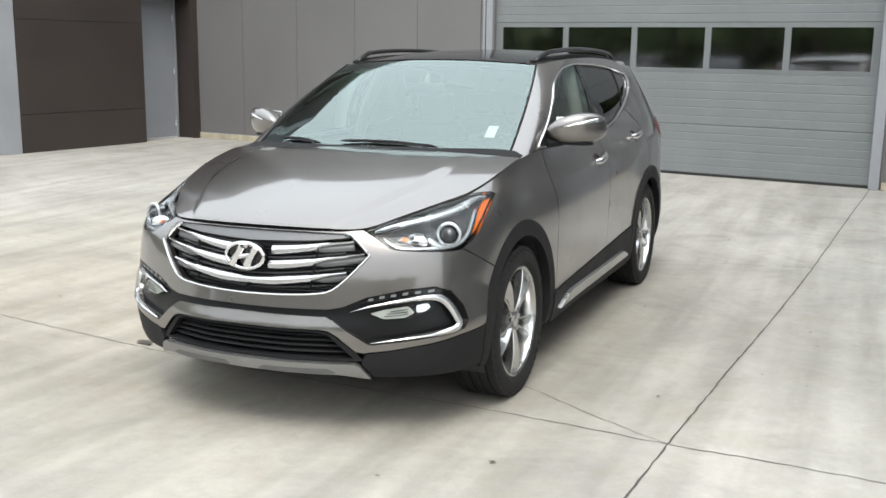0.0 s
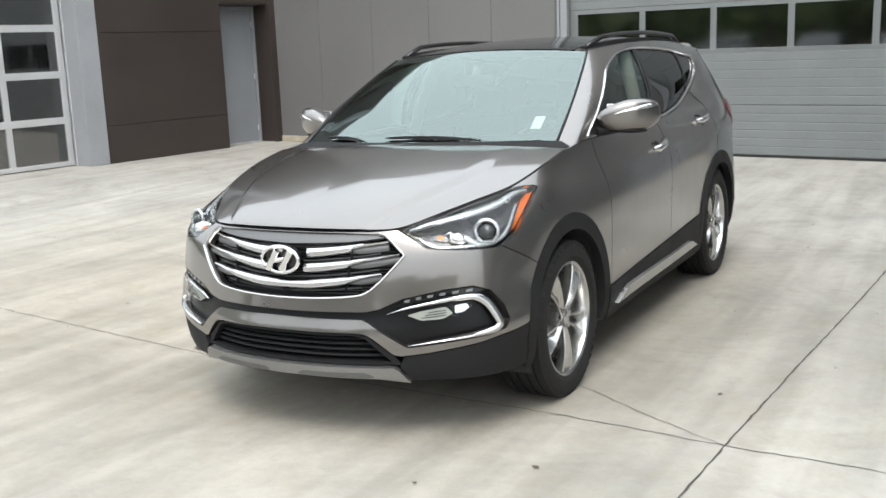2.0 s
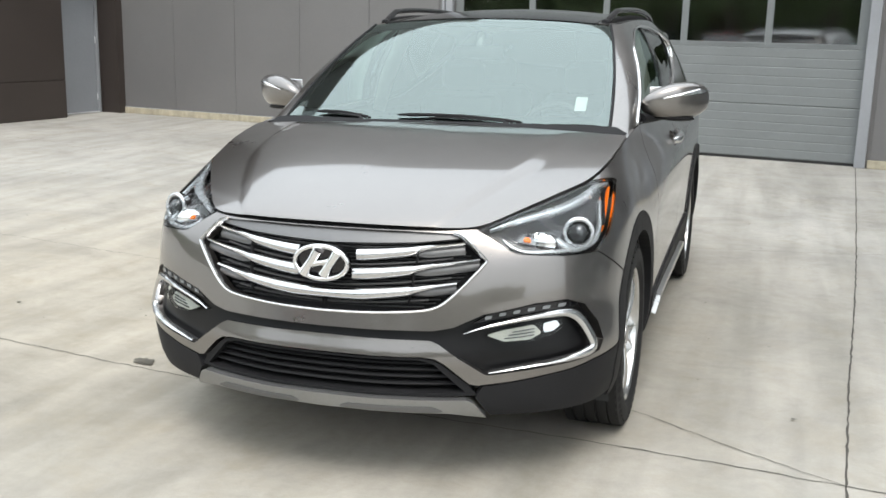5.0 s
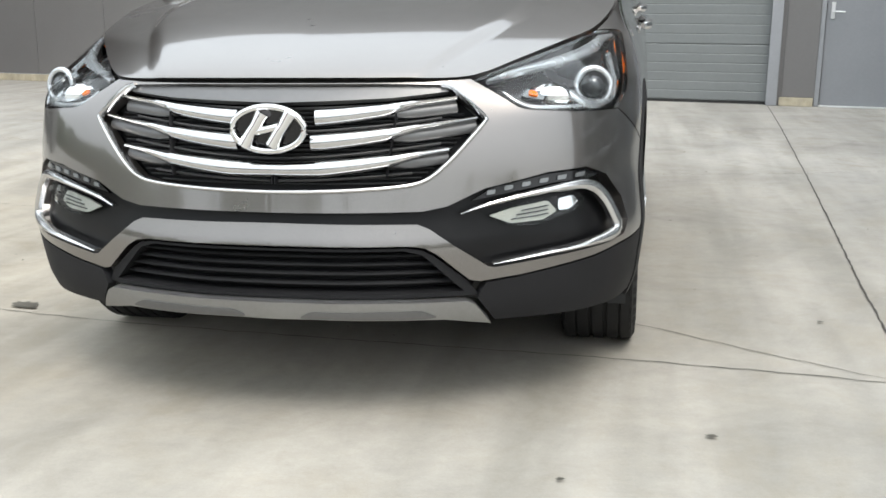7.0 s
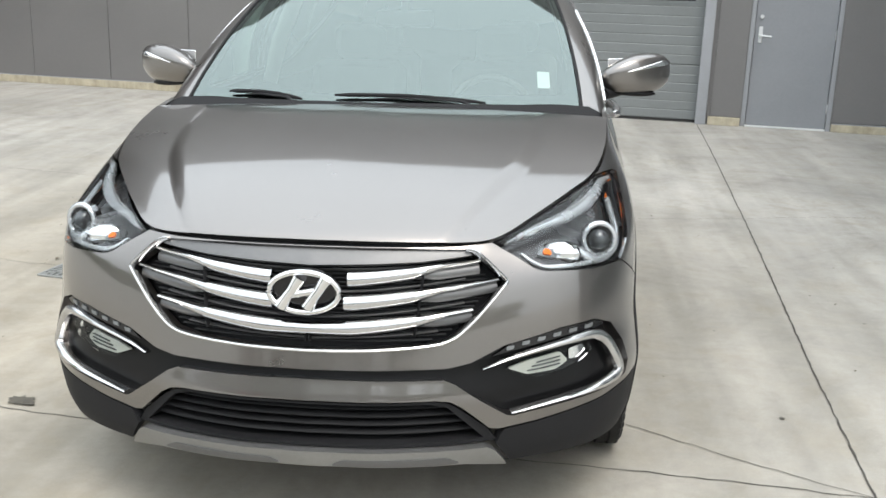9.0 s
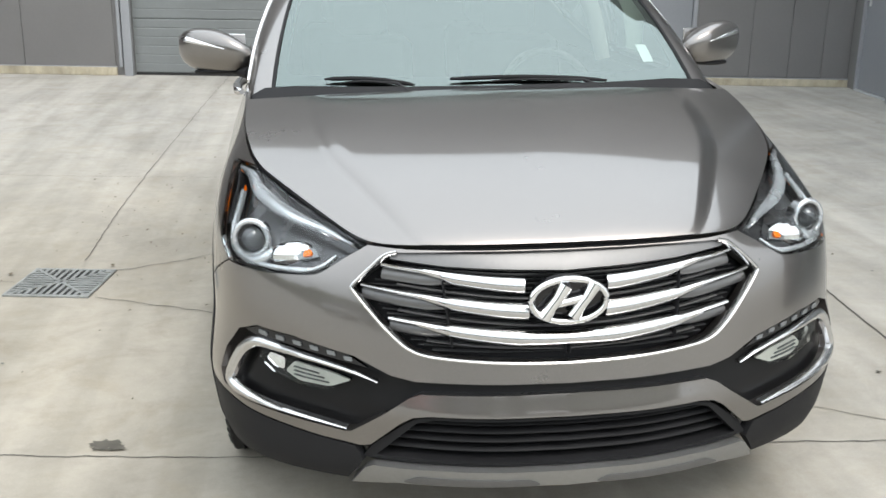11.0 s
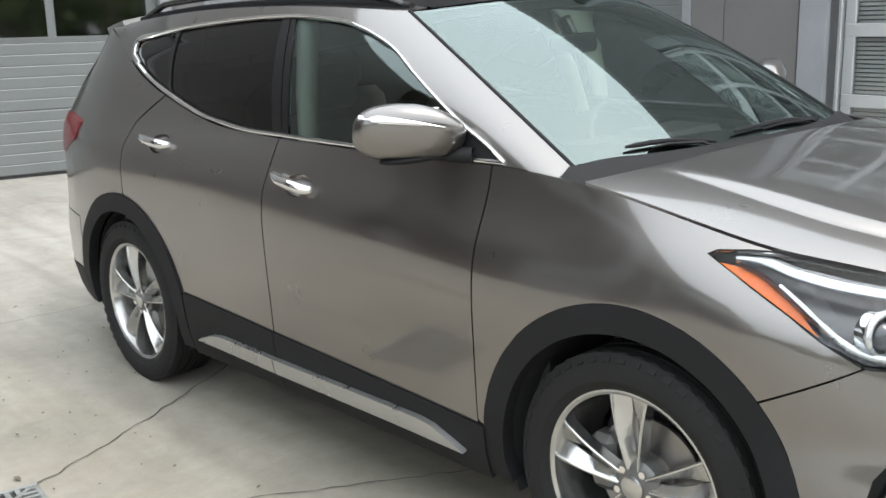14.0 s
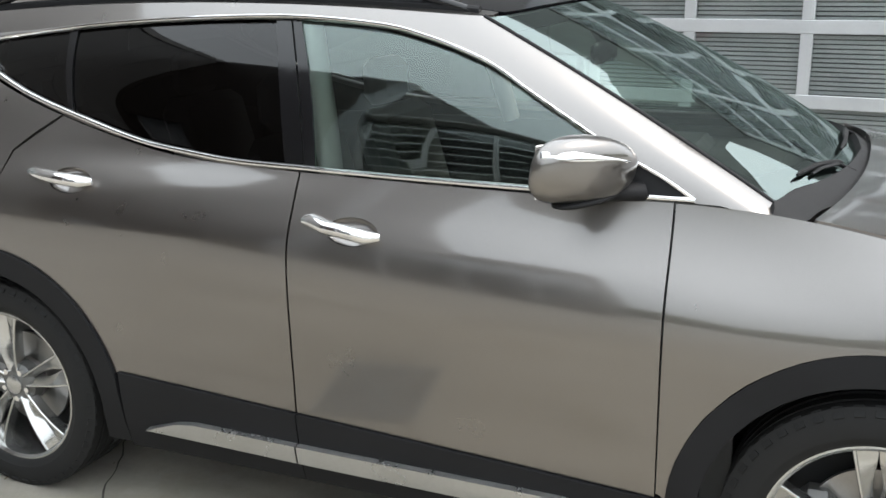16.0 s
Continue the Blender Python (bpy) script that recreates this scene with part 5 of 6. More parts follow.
    # --- handles
    for dr, y0, y1, z0, z1 in ((door_f, 1.275, 1.505, 1.012, 1.039), (door_r, 2.255, 2.495, 1.094, 1.110)):
        ym, zm = (y0 + y1) / 2, (z0 + z1) / 2
        cy, cz = (1.365, 1.017) if dr is door_f else (2.35, 1.092)
        patch("handle_cup", m(bowl_rim(cy, cz, 0.99)), bowl(cy, cz), M_PAINT, dr, 0.007, (), 0)
        q = on(belt, m([(sy(y1), z1), (sy(y1 - 0.03), z1 + 0.002), (sy(ym + 0.04), zm + 0.006), (sy(ym - 0.02), zm + 0.001), (sy(y0 + 0.03), z0 + 0.002), (sy(y0), z0)]), 0.0)
        out = [0.012, 0.022, 0.036, 0.040, 0.030, 0.012]
        part("door_handle", rod(bmesh.new(), [p + Vector((sg * o, 0, 0)) for p, o in zip(q, out)], [0.016, 0.022, 0.020, 0.020, 0.020, 0.012], 12, flat=1.0), M_CHROME, dr, "chrome pull handle", smooth=60)

    # --- side window frame, glass and chrome
    lowz = [(0.47, 1.159), (0.9, 1.160), (1.5, 1.170), (1.9, 1.186), (2.12, 1.215), (2.38, 1.276), (2.62, 1.345), (2.74, 1.398), (2.80, 1.440)]
    upz = [(0.47, 1.159), (0.55, 1.202), (0.67, 1.264), (0.89, 1.384), (1.01, 1.450), (1.10, 1.487), (1.23, 1.528), (1.38, 1.557), (1.66, 1.574), (2.05, 1.567), (2.38, 1.549), (2.65, 1.523), (2.765, 1.508), (2.795, 1.490), (2.80, 1.440)]
    lz, uz = (lambda y: float(np.interp(y, *np.array(lowz).T))), (lambda y: float(np.interp(y, *np.array(upz).T)))
    dlo = [cab_at(y, z) for y, z in lowz + upz[-2:0:-1]]
    gws, gend = float(_glen[141]) + 0.012, float(_glen[-1])
    patch("side_frame", m([(gws, -0.030), (0.86, -0.022), (0.93, 0.0), (1.5, 0.0), (2.5, 0.0), (gend, 0.0), (gend, CAB_H), (2.5, CAB_H), (1.5, CAB_H), (0.95, CAB_H), (gws, CAB_H)]), cabin, M_PAINT, car, 0.025, [m(dlo)], 0.02)
    moulding("window_trim", m([cab_at(y, z) for y, z in lowz[:-1]]), cabin, 0.016, 0.010, M_CHROME, car, -0.002, label="chrome window surround")
    moulding("window_trim", m([cab_at(y, z) for y, z in lowz[-2:] + upz[-2:0:-1] + lowz[:1]]), cabin, [0.03, 0.026] + [0.013] * 10, 0.010, M_CHROME, car, -0.002, label="chrome window surround")

    def pane(name, y0l, y0u, y1l, y1u, mat, off=-0.012):
        """A window between two slanting lines, from their feet and heads."""
        lo_ = [(y, lz(y) - 0.004) for y in np.linspace(y0l, y1l, 9)]
        up_ = [(y, uz(y) + 0.004) for y in np.linspace(y1u, y0u, 9)]
        g = patch(name, m([cab_at(y, z) for y, z in lo_ + up_]), cabin, mat, car, 0.05, (), 0.004, off)
        g.visible_shadow = False
        return g

    pane("front_side_window", 0.60, 0.74, 1.515, 1.63, M_SIDEGLASS)
    pane("rear_side_window", 1.61, 1.71, 2.40, 2.43, M_PRIVACY)
    pane("quarter_window", 2.425, 2.455, 2.797, 2.792, M_PRIVACY)
    pane("door_pillar", 1.515, 1.63, 1.547, 1.657, M_GLOSS, -0.006).visible_shadow = True
    pane("door_pillar", 1.552, 1.662, 1.61, 1.71, M_GLOSS, -0.005).visible_shadow = True
    pane("window_divider", 2.398, 2.428, 2.427, 2.457, M_GLOSS, -0.006).visible_shadow = True
    pane("mirror_sail", 0.475, 0.48, 0.605, 0.745, M_BLACK, -0.004).visible_shadow = True

    # --- roof rail
    ys = np.linspace(1.12, 2.98, 40)
    xr = lambda y: float(np.interp(y, [1.12, 1.4, 2.0, 2.6, 2.98], [0.575, 0.603, 0.615, 0.608, 0.590]))
    rz = [float(roof(np.array(xr(y)), np.array(y))[2]) for y in ys]
    up = [0.048 * min(1, math.sin(math.pi * min(1, max(0, k / 39))) * 2.6) for k in range(40)]
    part("roof_rail", rod(bmesh.new(), [Vector((sg * xr(y), y, z + u - 0.004)) for y, z, u in zip(ys, rz, up)], [0.013] + [0.017] * 38 + [0.013], 12, flat=0.8), M_GLOSS, car, "black roof rail", smooth=60)
    part("rail_foot", strip(bmesh.new(), [Vector((sg * xr(y), y, z + 0.004)) for y, z in zip(ys, rz)], [Vector((0, 0, 1))] * 40, 0.03, 0.012), M_BLACK, car, smooth=40)

    # --- door mirror: housing with a chrome indicator strip, glass, stalk
    bm = bmesh.new()
    bmesh.ops.create_uvsphere(bm, u_segments=40, v_segments=24, radius=1.0)
    for v in bm.verts:
        x, y, z = v.co
        p = 2.8
        n = (abs(x) ** p + abs(y) ** p + abs(z) ** p) ** (1 / p)
        x, y, z = x / n, y / n, z / n
        taper = 1.0 - 0.38 * max(0, -x) ** 1.3 - 0.06 * max(0, x) ** 3
        yy = y * (0.085 if y < 0 else 0.050) * (1 - 0.25 * x * x)
        v.co = Vector((x * 0.142, yy + 0.066 * x - 0.012 * z, z * 0.087 * taper * (0.92 if z < 0 else 1.0) + 0.014 * x))
    place = pose(sg * 0.968, 0.715, 1.236) @ (Matrix.Identity(4) if sg > 0 else Matrix.Diagonal((-1, 1, 1, 1)))
    bmesh.ops.transform(bm, matrix=place, verts=bm.verts)
    mirror = part("door_mirror", bm, M_PAINT, car, "body-coloured door mirror with chrome indicator", smooth=50)
    bm = bmesh.new()
    rows = []
    for X, Z in zip(np.linspace(0.95, -0.30, 9), np.linspace(0.52, 0.30, 9)):
        depth = max(0.0, 1 - abs(X) ** 2.8 - Z ** 2.8) ** (1 / 2.8)
        tall = 1.0 - 0.38 * max(0, -X) ** 1.3 - 0.06 * max(0, X) ** 3
        rows.append((X * 0.142, -depth * 0.085 * (1 - 0.25 * X * X) + 0.066 * X - 0.012 * Z - 0.001, Z * 0.087 * tall + 0.014 * X))
    strip(bm, [place @ Vector(r) for r in smooth_path(rows, 0.01)], [(place.to_3x3() @ Vector((0.4, -1, 0.35))) for _ in smooth_path(rows, 0.01)], list(np.interp(np.linspace(0, 1, len(smooth_path(rows, 0.01))), [0, 0.3, 1], [0.016, 0.022, 0.004])), 0.005)
    part("mirror_indicator", bm, M_CHROME, mirror, "chrome and clear indicator strip", smooth=40)
    bm = boxes((-0.105, 0.105, 0.043, 0.048, -0.062, 0.066), bevel=0.002)
    bmesh.ops.transform(bm, matrix=place @ pose(0, 0, 0, 0, 0, 27), verts=bm.verts)
    part("mirror_glass", bm, M_CHROME, mirror)
    part("mirror_foot", rod(bmesh.new(), [Vector((sg * 0.825, 0.60, 1.168)), Vector((sg * 0.86, 0.655, 1.168)), Vector((sg * 0.90, 0.71, 1.172)), Vector((sg * 0.94, 0.75, 1.185))], [0.040, 0.034, 0.030, 0.030], 14, flat=0.62), M_BLACK, mirror, smooth=60)
    bm = bmesh.new()
    bmesh.ops.create_uvsphere(bm, u_segments=24, v_segments=12, radius=1.0)
    bmesh.ops.transform(bm, matrix=place @ pose(-0.012, -0.012, -0.066, 0, 4, 27) @ Matrix.Diagonal((0.108, 0.050, 0.015, 1)), verts=bm.verts)
    part("mirror_base", bm, M_BLACK, mirror, smooth=180)

# --- windscreen, its black border, roof
gw = float(_glen[141])
ws = patch("windscreen", [(-gw, -0.01), (0, -0.01), (gw, -0.01), (gw, CAB_H - 0.004), (0, CAB_H - 0.004), (-gw, CAB_H - 0.004)], cabin, M_SCREEN, car, 0.04, (), 0.005, -0.002)
ws.visible_shadow = False
patch("windscreen_border", [(-gw, -0.01), (0, -0.01), (gw, -0.01), (gw, CAB_H - 0.004), (0, CAB_H - 0.004), (-gw, CAB_H - 0.004)], cabin, M_BLACK, car, 0.04,
      [rounded([(-gw + 0.035, 0.055), (0, 0.045), (gw - 0.035, 0.055), (gw - 0.03, CAB_H - 0.05), (0, CAB_H - 0.045), (-gw + 0.03, CAB_H - 0.05)], 0.04)], 0.003, -0.009)
for sg in (1, -1):
    moulding("screen_moulding", [(sg * (gw + 0.004), h) for h in (0.0, 0.15, 0.3, 0.45, 0.548)], cabin, 0.012, 0.006, M_BLACK, car, -0.001)
patch("cowl", [(-0.86, -0.02), (0.86, -0.02), (0.86, 0.0), (0.80, 0.03), (0, 0.03), (-0.80, 0.03), (-0.86, 0.0)], lambda u, v: cabin(u, v) + np.stack([0 * np.asarray(u), -0.05 + 1.6 * np.asarray(v) * 0, -0.012 + 0 * np.asarray(u)], -1), M_BLACK, car, 0.03, (), 0.05)
rf = lambda y: float(np.interp(y, [p[1] for p in CAB_TOP[3:]], [p[0] for p in CAB_TOP[3:]]))
front = [(x, float(np.interp(x, [p[0] for p in CAB_TOP[:4]], [p[1] for p in CAB_TOP[:4]]))) for x in np.linspace(0, 0.585, 12)]
GX = 0.545
fr = lambda x: float(np.interp(abs(x), [p[0] for p in front], [p[1] for p in front]))
for y0, y1 in ((None, 1.30), (1.306, 2.10), (2.106, 2.72)):
    xs = np.linspace(-GX, GX, 19)
    lo_ = [(float(x), fr(x) + 0.006 if y0 is None else y0) for x in xs]
    patch("roof_glass", lo_ + [(float(x), y1) for x in xs[::-1]], roof, M_ROOFGLASS, car, 0.05, (), 0.012, 0.001, "black panoramic roof glass")
for sg in (1, -1):
    outer = [(sg * rf(y), y) for y in np.linspace(1.075, 3.2, 30)]
    patch("roof_side", outer + [(sg * (GX + 0.004), 3.2), (sg * (GX + 0.004), 1.075)], roof, M_PAINT, car, 0.03, (), 0.012)
patch("roof_panel", [(-GX, 2.726), (GX, 2.726), (GX, 3.25), (0.3, 3.36), (-0.3, 3.36), (-GX, 3.25)], roof, M_PAINT, car, 0.05, (), 0.02)
patch("roof_spoiler", [(-0.62, 3.12), (0.62, 3.12), (0.57, 3.40), (0.3, 3.47), (-0.3, 3.47), (-0.57, 3.40)], roof, M_PAINT, car, 0.05, (), 0.035, 0.022)

# --- wipers
for x0, x1 in ((0.38, -0.17), (-0.29, -0.60)):
    a = on(cabin, [(x1, 0.018)], 0.008)[0]
    b = on(cabin, [(x0, 0.008)], 0.004)[0]
    mid = (a + b) / 2 + Vector((0, -0.01, 0.012))
    bm = rod(bmesh.new(), [b + Vector((0, -0.03, -0.01)), b + (a - b) * 0.12 + Vector((0, 0, 0.012)), (a + b) / 2 + Vector((0, 0, 0.014)), a + (b - a) * 0.3 + Vector((0, 0, 0.006))], [0.011, 0.009, 0.007, 0.005], 8, flat=0.6)
    wiper = part("wiper_arm", bm, M_BLACK, car)
    pts = [on(cabin, [(x1 + (x0 - x1) * k / 10 + 0.02, 0.012 + 0.05 * math.sin(math.pi * k / 10) * 0.2 + 0.016 * (1 - k / 10))], 0.010)[0] for k in range(11)]
    part("wiper_blade", rod(bmesh.new(), pts, [0.003] + [0.006] * 9 + [0.003], 8, flat=1.2), M_BLACK, wiper)

# --- sticker inside the windscreen
patch("windscreen_sticker", [(0.605, 0.080), (0.655, 0.080), (0.655, 0.142), (0.605, 0.142)], cabin, M_PAPER, car, 0.05, (), 0, -0.014, "white paper sticker inside the glass")

# --- cabin inside
part("cabin_floor", boxes((-0.80, 0.80, 0.2, 3.4, 0.30, 0.36)), M_DARK, car)
for x in (0.79, -0.79):
    part("cabin_side", boxes((x - 0.01, x + 0.01, 0.35, 3.2, 0.36, 1.10)), M_DASH, car)
patch("headliner", [(-0.56, 1.10), (0.56, 1.10), (0.56, 3.1), (-0.56, 3.1)], roof, M_LINER, car, 0.1, (), 0, -0.035)
bm = boxes((-0.74, 0.74, 0.32, 0.86, 0.80, 1.075), bevel=0.04)
box(bm, 0.18, 0.56, 0.62, 0.88, 1.0, 1.115, 0.035)
box(bm, -0.17, 0.17, 0.66, 0.90, 0.70, 1.10, 0.03)
part("dashboard", bm, M_DASH, car, smooth=40)
wheel_m = pose(0.37, 0.97, 1.02, 65, 0, 0)
steer = part("steering_wheel", rod(bmesh.new(), [wheel_m @ Vector((0.185 * math.cos(a), 0.185 * math.sin(a), 0)) for a in np.linspace(0, math.tau, 41)[:-1]], 0.016, 10, True), M_DASH, car, smooth=60)
bm = rod(bmesh.new(), [wheel_m @ Vector((-0.17, 0, 0)), wheel_m @ Vector((0, -0.01, -0.02)), wheel_m @ Vector((0.17, 0, 0))], [0.02, 0.055, 0.02], 12, flat=0.5)
rod(bm, [wheel_m @ Vector((0, 0, -0.02)), wheel_m @ Vector((0, -0.16, 0))], [0.05, 0.02], 10)
part("steering_hub", bm, M_DASH, steer, smooth=60)
for x, y in ((0.37, 1.42), (-0.37, 1.42), (0.42, 2.38), (-0.42, 2.38)):
    bm = boxes((x - 0.26, x + 0.26, y - 0.30, y + 0.26, 0.50, 0.68), bevel=0.05)
    k = bmesh.new()
    box(k, x - 0.25, x + 0.25, -0.07, 0.07, 0, 0.62, 0.05)
    bmesh.ops.transform(k, matrix=pose(0, y + 0.28, 0.60, -16), verts=k.verts)
    seat = part("seat", bm, M_CLOTH, car, smooth=40)
    part("seat_back", k, M_CLOTH, seat, smooth=40)
    k = boxes((x - 0.13, x + 0.13, y + 0.42, y + 0.52, 1.20, 1.38), bevel=0.035)
    part("headrest", k, M_CLOTH, seat, smooth=40)
bm = boxes((-0.125, 0.125, 0.90, 0.93, 1.405, 1.475), bevel=0.012)
rod(bm, [(0, 0.92, 1.47), (0, 0.955, 1.53)], 0.02, 8)
part("rear_view_mirror", bm, M_GLOSS, car, smooth=40)
for sg in (1, -1):
    part("pillar_trim", rod(bmesh.new(), [(sg * 0.76, 1.50, 1.1), (sg * 0.72, 1.545, 1.3), (sg * 0.63, 1.63, 1.56)], [0.035, 0.04, 0.04], 10), M_LINER, car, smooth=60)
part("underbody", boxes((-0.64, 0.64, -0.52, 3.5, 0.24, 0.42), bevel=0.03), M_DARK, car)


# ---------------------------------------------------------------- wheels
def lathe(profile, sides, bm=None, x0=0.0):
    """A ring turned about the x axis from rows of (x, radius)."""
    bm = bm or bmesh.new()
    rings = [[bm.verts.new((x0 + x, r * math.cos(k * math.tau / sides), r * math.sin(k * math.tau / sides))) for k in range(sides)] for x, r in profile]
    for a, b in zip(rings, rings[1:]):
        for k in range(sides):
            bm.faces.new((a[k], a[(k + 1) % sides], b[(k + 1) % sides], b[k]))
    return bm


def road_wheel(at):
    """A tyre on a five-twin-spoke alloy rim, its outer face towards +x."""
    w = new("wheel")
    w.parent = car
    w.matrix_basis = at
    R = 0.366
    tread = []
    for x in (-0.088, -0.046, 0.0, 0.046, 0.088):
        tread += [(x - 0.016, R), (x + 0.016, R), (x + 0.018, R - 0.008), (x + 0.027, R - 0.008)]
    tread = [(x, r - 0.6 * max(0, abs(x) - 0.07) ** 1.6) for x, r in tread[:-2]]
    tyre = part("tyre", lathe([(-0.085, 0.238), (-0.112, 0.262), (-0.119, 0.30), (-0.114, 0.338)] + tread + [(0.114, 0.338), (0.1175, 0.325), (0.119, 0.30), (0.1175, 0.290), (0.1165, 0.289), (0.112, 0.277), (0.103, 0.267), (0.085, 0.256)], 96), M_TYRE, w, smooth=35)
    bm = bmesh.new()
    for k in range(48):
        for s_ in (1, -1):
            a = k * math.tau / 48 + (0.03 if s_ < 0 else 0)
            c, s2 = math.cos(a), math.sin(a)
            n = [bm.verts.new((s_ * x, r * c - t * s2, r * s2 + t * c)) for x, r, t in ((0.1135, 0.340, -0.012), (0.1135, 0.340, 0.012), (0.096, R - 0.006, 0.012), (0.096, R - 0.006, -0.012), (0.1165, 0.343, -0.012), (0.1165, 0.343, 0.012), (0.099, R + 0.0, 0.012), (0.099, R + 0.0, -0.012))]
            for f in ((4, 5, 6, 7), (0, 1, 5, 4), (1, 2, 6, 5), (2, 3, 7, 6), (3, 0, 4, 7)):
                bm.faces.new([n[i] for i in f])
    tagged(part("shoulder_tread", bm, M_TYRE, tyre), kind="stuff")
    rim = part("rim", lathe([(0.096, 0.268), (0.104, 0.266), (0.105, 0.261), (0.098, 0.252), (0.078, 0.246), (0.02, 0.232), (-0.06, 0.222), (-0.09, 0.240), (-0.092, 0.248)], 72), M_ALLOY, w, "five-twin-spoke alloy rim", smooth=35)
    half = lambda r: 0.021 + (r - 0.05) * 0.195
    for k in range(5):
        a0 = math.pi / 2 + k * math.tau / 5
        cx, tx = Vector((0, math.cos(a0), math.sin(a0))), Vector((0, -math.sin(a0), math.cos(a0)))
        for s_ in (-1, 1):
            # a thin raised edge outside, a broad face falling to the middle of the pair
            bm, rings = bmesh.new(), []
            for t in np.linspace(0, 1, 9):
                r = 0.046 + 0.210 * t
                hw, top = half(r), 0.084 + 0.012 * math.sin(math.pi * t * 0.9)
                deep = 0.034 * math.sin(math.pi * min(1, 0.12 + t * 0.82)) ** 0.7
                edge = 0.0055 + 0.003 * abs(t - 0.4)
                gap = 0.010 * max(0.0, math.sin(math.pi * np.clip((t - 0.18) / 0.62, 0, 1)))
                rows = ((hw, top - 0.040), (hw, top - 0.003), (hw - 0.002, top), (hw - edge, top), (hw - edge - 0.003, top - 0.004), (gap + 0.001, top - deep), (gap, top - deep - 0.012), (hw * 0.6, top - 0.048))
                rings.append([bm.verts.new(cx * r + tx * (s_ * o) + Vector((h, 0, 0))) for o, h in rows])
            for a, b in zip(rings, rings[1:]):
                for i in range(8):
                    bm.faces.new((a[i], a[(i + 1) % 8], b[(i + 1) % 8], b[i]))
            bm.faces.new(rings[0][::-1]), bm.faces.new(rings[-1])
            part("spoke", bm, M_ALLOY, rim, smooth=28)
    part("hub", lathe([(0.03, 0.075), (0.066, 0.072), (0.080, 0.055), (0.084, 0.036), (0.084, 0.0)], 40), M_ALLOYD, rim, smooth=35)
    part("hub_cap", lathe([(0.082, 0.034), (0.091, 0.033), (0.094, 0.028), (0.095, 0.0)], 32), M_ALLOY, rim, "silver hub cap", smooth=40)
    for k in range(5):
        a = math.pi / 2 + (k + 0.5) * math.tau / 5
        part("wheel_nut", rod(bmesh.new(), [(0.06, 0.052 * math.cos(a), 0.052 * math.sin(a)), (0.088, 0.052 * math.cos(a), 0.052 * math.sin(a))], 0.0105, 6), M_CHROME, rim)
    part("brake_disc", lathe([(0.0, 0.165), (0.012, 0.165), (0.012, 0.075), (0.03, 0.07), (0.03, 0.0)], 48), M_DISC, w, smooth=30)
    part("brake_caliper", boxes((-0.03, 0.05, -0.175, -0.09, -0.06, 0.10), bevel=0.02), M_ALLOYD, w)
    part("barrel_back", lathe([(-0.07, 0.212), (-0.075, 0.0)], 40), M_DARK, w)
    return w


first = road_wheel(pose(0.800, 0, 0.361, 36, 0, 0))
for x, y, turn in ((0.808, 2.70, 0), (-0.800, 0.0, 180), (-0.808, 2.70, 180)):
    copy_thing(first, pose(x, y, 0.361, 3 if turn else 40, 0, turn))


# ---------------------------------------------------------------- joints, cracks, drain, stains and litter on the apron
def ribbon(points, width, z, wander=0.0, step=0.06, seed=1):
    """A thin flat line on the ground with an uneven width."""
    rnd, bm = random.Random(seed), bmesh.new()
    s, p = dense(points, step)
    prev = None
    for i in range(len(p)):
        d = p[min(i + 1, len(p) - 1)] - p[max(i - 1, 0)]
        d = d / max(np.linalg.norm(d), 1e-6)
        n = np.array([-d[1], d[0]])
        c = p[i] + n * rnd.uniform(-1, 1) * wander
        w = width * rnd.uniform(0.6, 1.3) / 2
        a, b = (bm.verts.new((c[0] + n[0] * w * k, c[1] + n[1] * w * k, z)) for k in (1, -1))
        if prev:
            bm.faces.new((prev[0], prev[1], b, a))
        prev = (a, b)
    return bm


JOINTS = [([(1.22, -9.0), (1.68, -0.9), (2.00, 3.23), (2.36, 8.5)], 0.0085, 0.003), ([(-9.0, 0.62), (-3.3, 0.13), (-0.9, -0.17), (0.84, -0.295), (1.70, -0.40), (2.3, -0.45), (4.6, -0.68)], 0.005, 0.006),
          ([(0.2, 0.5), (0.89, 0.11), (1.30, -0.16), (1.70, -0.402)], 0.0035, 0.008), ([(0.5, 3.45), (0.96, 3.5), (1.97, 3.62), (2.54, 3.75), (4.4, 3.9)], 0.0028, 0.010), ([(-1.71, 1.60), (-1.2, 1.33), (-0.94, 1.16), (0.0, 0.6)], 0.005, 0.010),
          ([(-1.74, 1.99), (-1.5, 2.08), (-0.96, 2.34), (-0.5, 2.6), (0.3, 3.1)], 0.006, 0.010), ([(-1.88, 2.2), (-1.85, 4.03), (-1.63, 9.05)], 0.004, 0.005), ([(-7.5, 4.6), (-4.0, 4.25), (-1.85, 4.05), (-0.5, 3.95)], 0.0028, 0.010),
          ([(-2.15, 1.85), (-4.0, 2.0), (-8.5, 2.3)], 0.003, 0.012), ([(-8.8, 6.0), (-7.4, 6.3), (-6.2, 5.9), (-5.2, 6.1)], 0.004, 0.03)]
for i, (pts, w, wob) in enumerate(JOINTS):
    solid("ground_joint" if i < 2 else "ground_crack", laid(ribbon(pts, w, 0.0025 + 0.0004 * i, wob, 0.05, i)), M_JOINT, "dark dirt-filled joint in the concrete" if i < 2 else "fine dark hairline crack in the concrete", "crack")

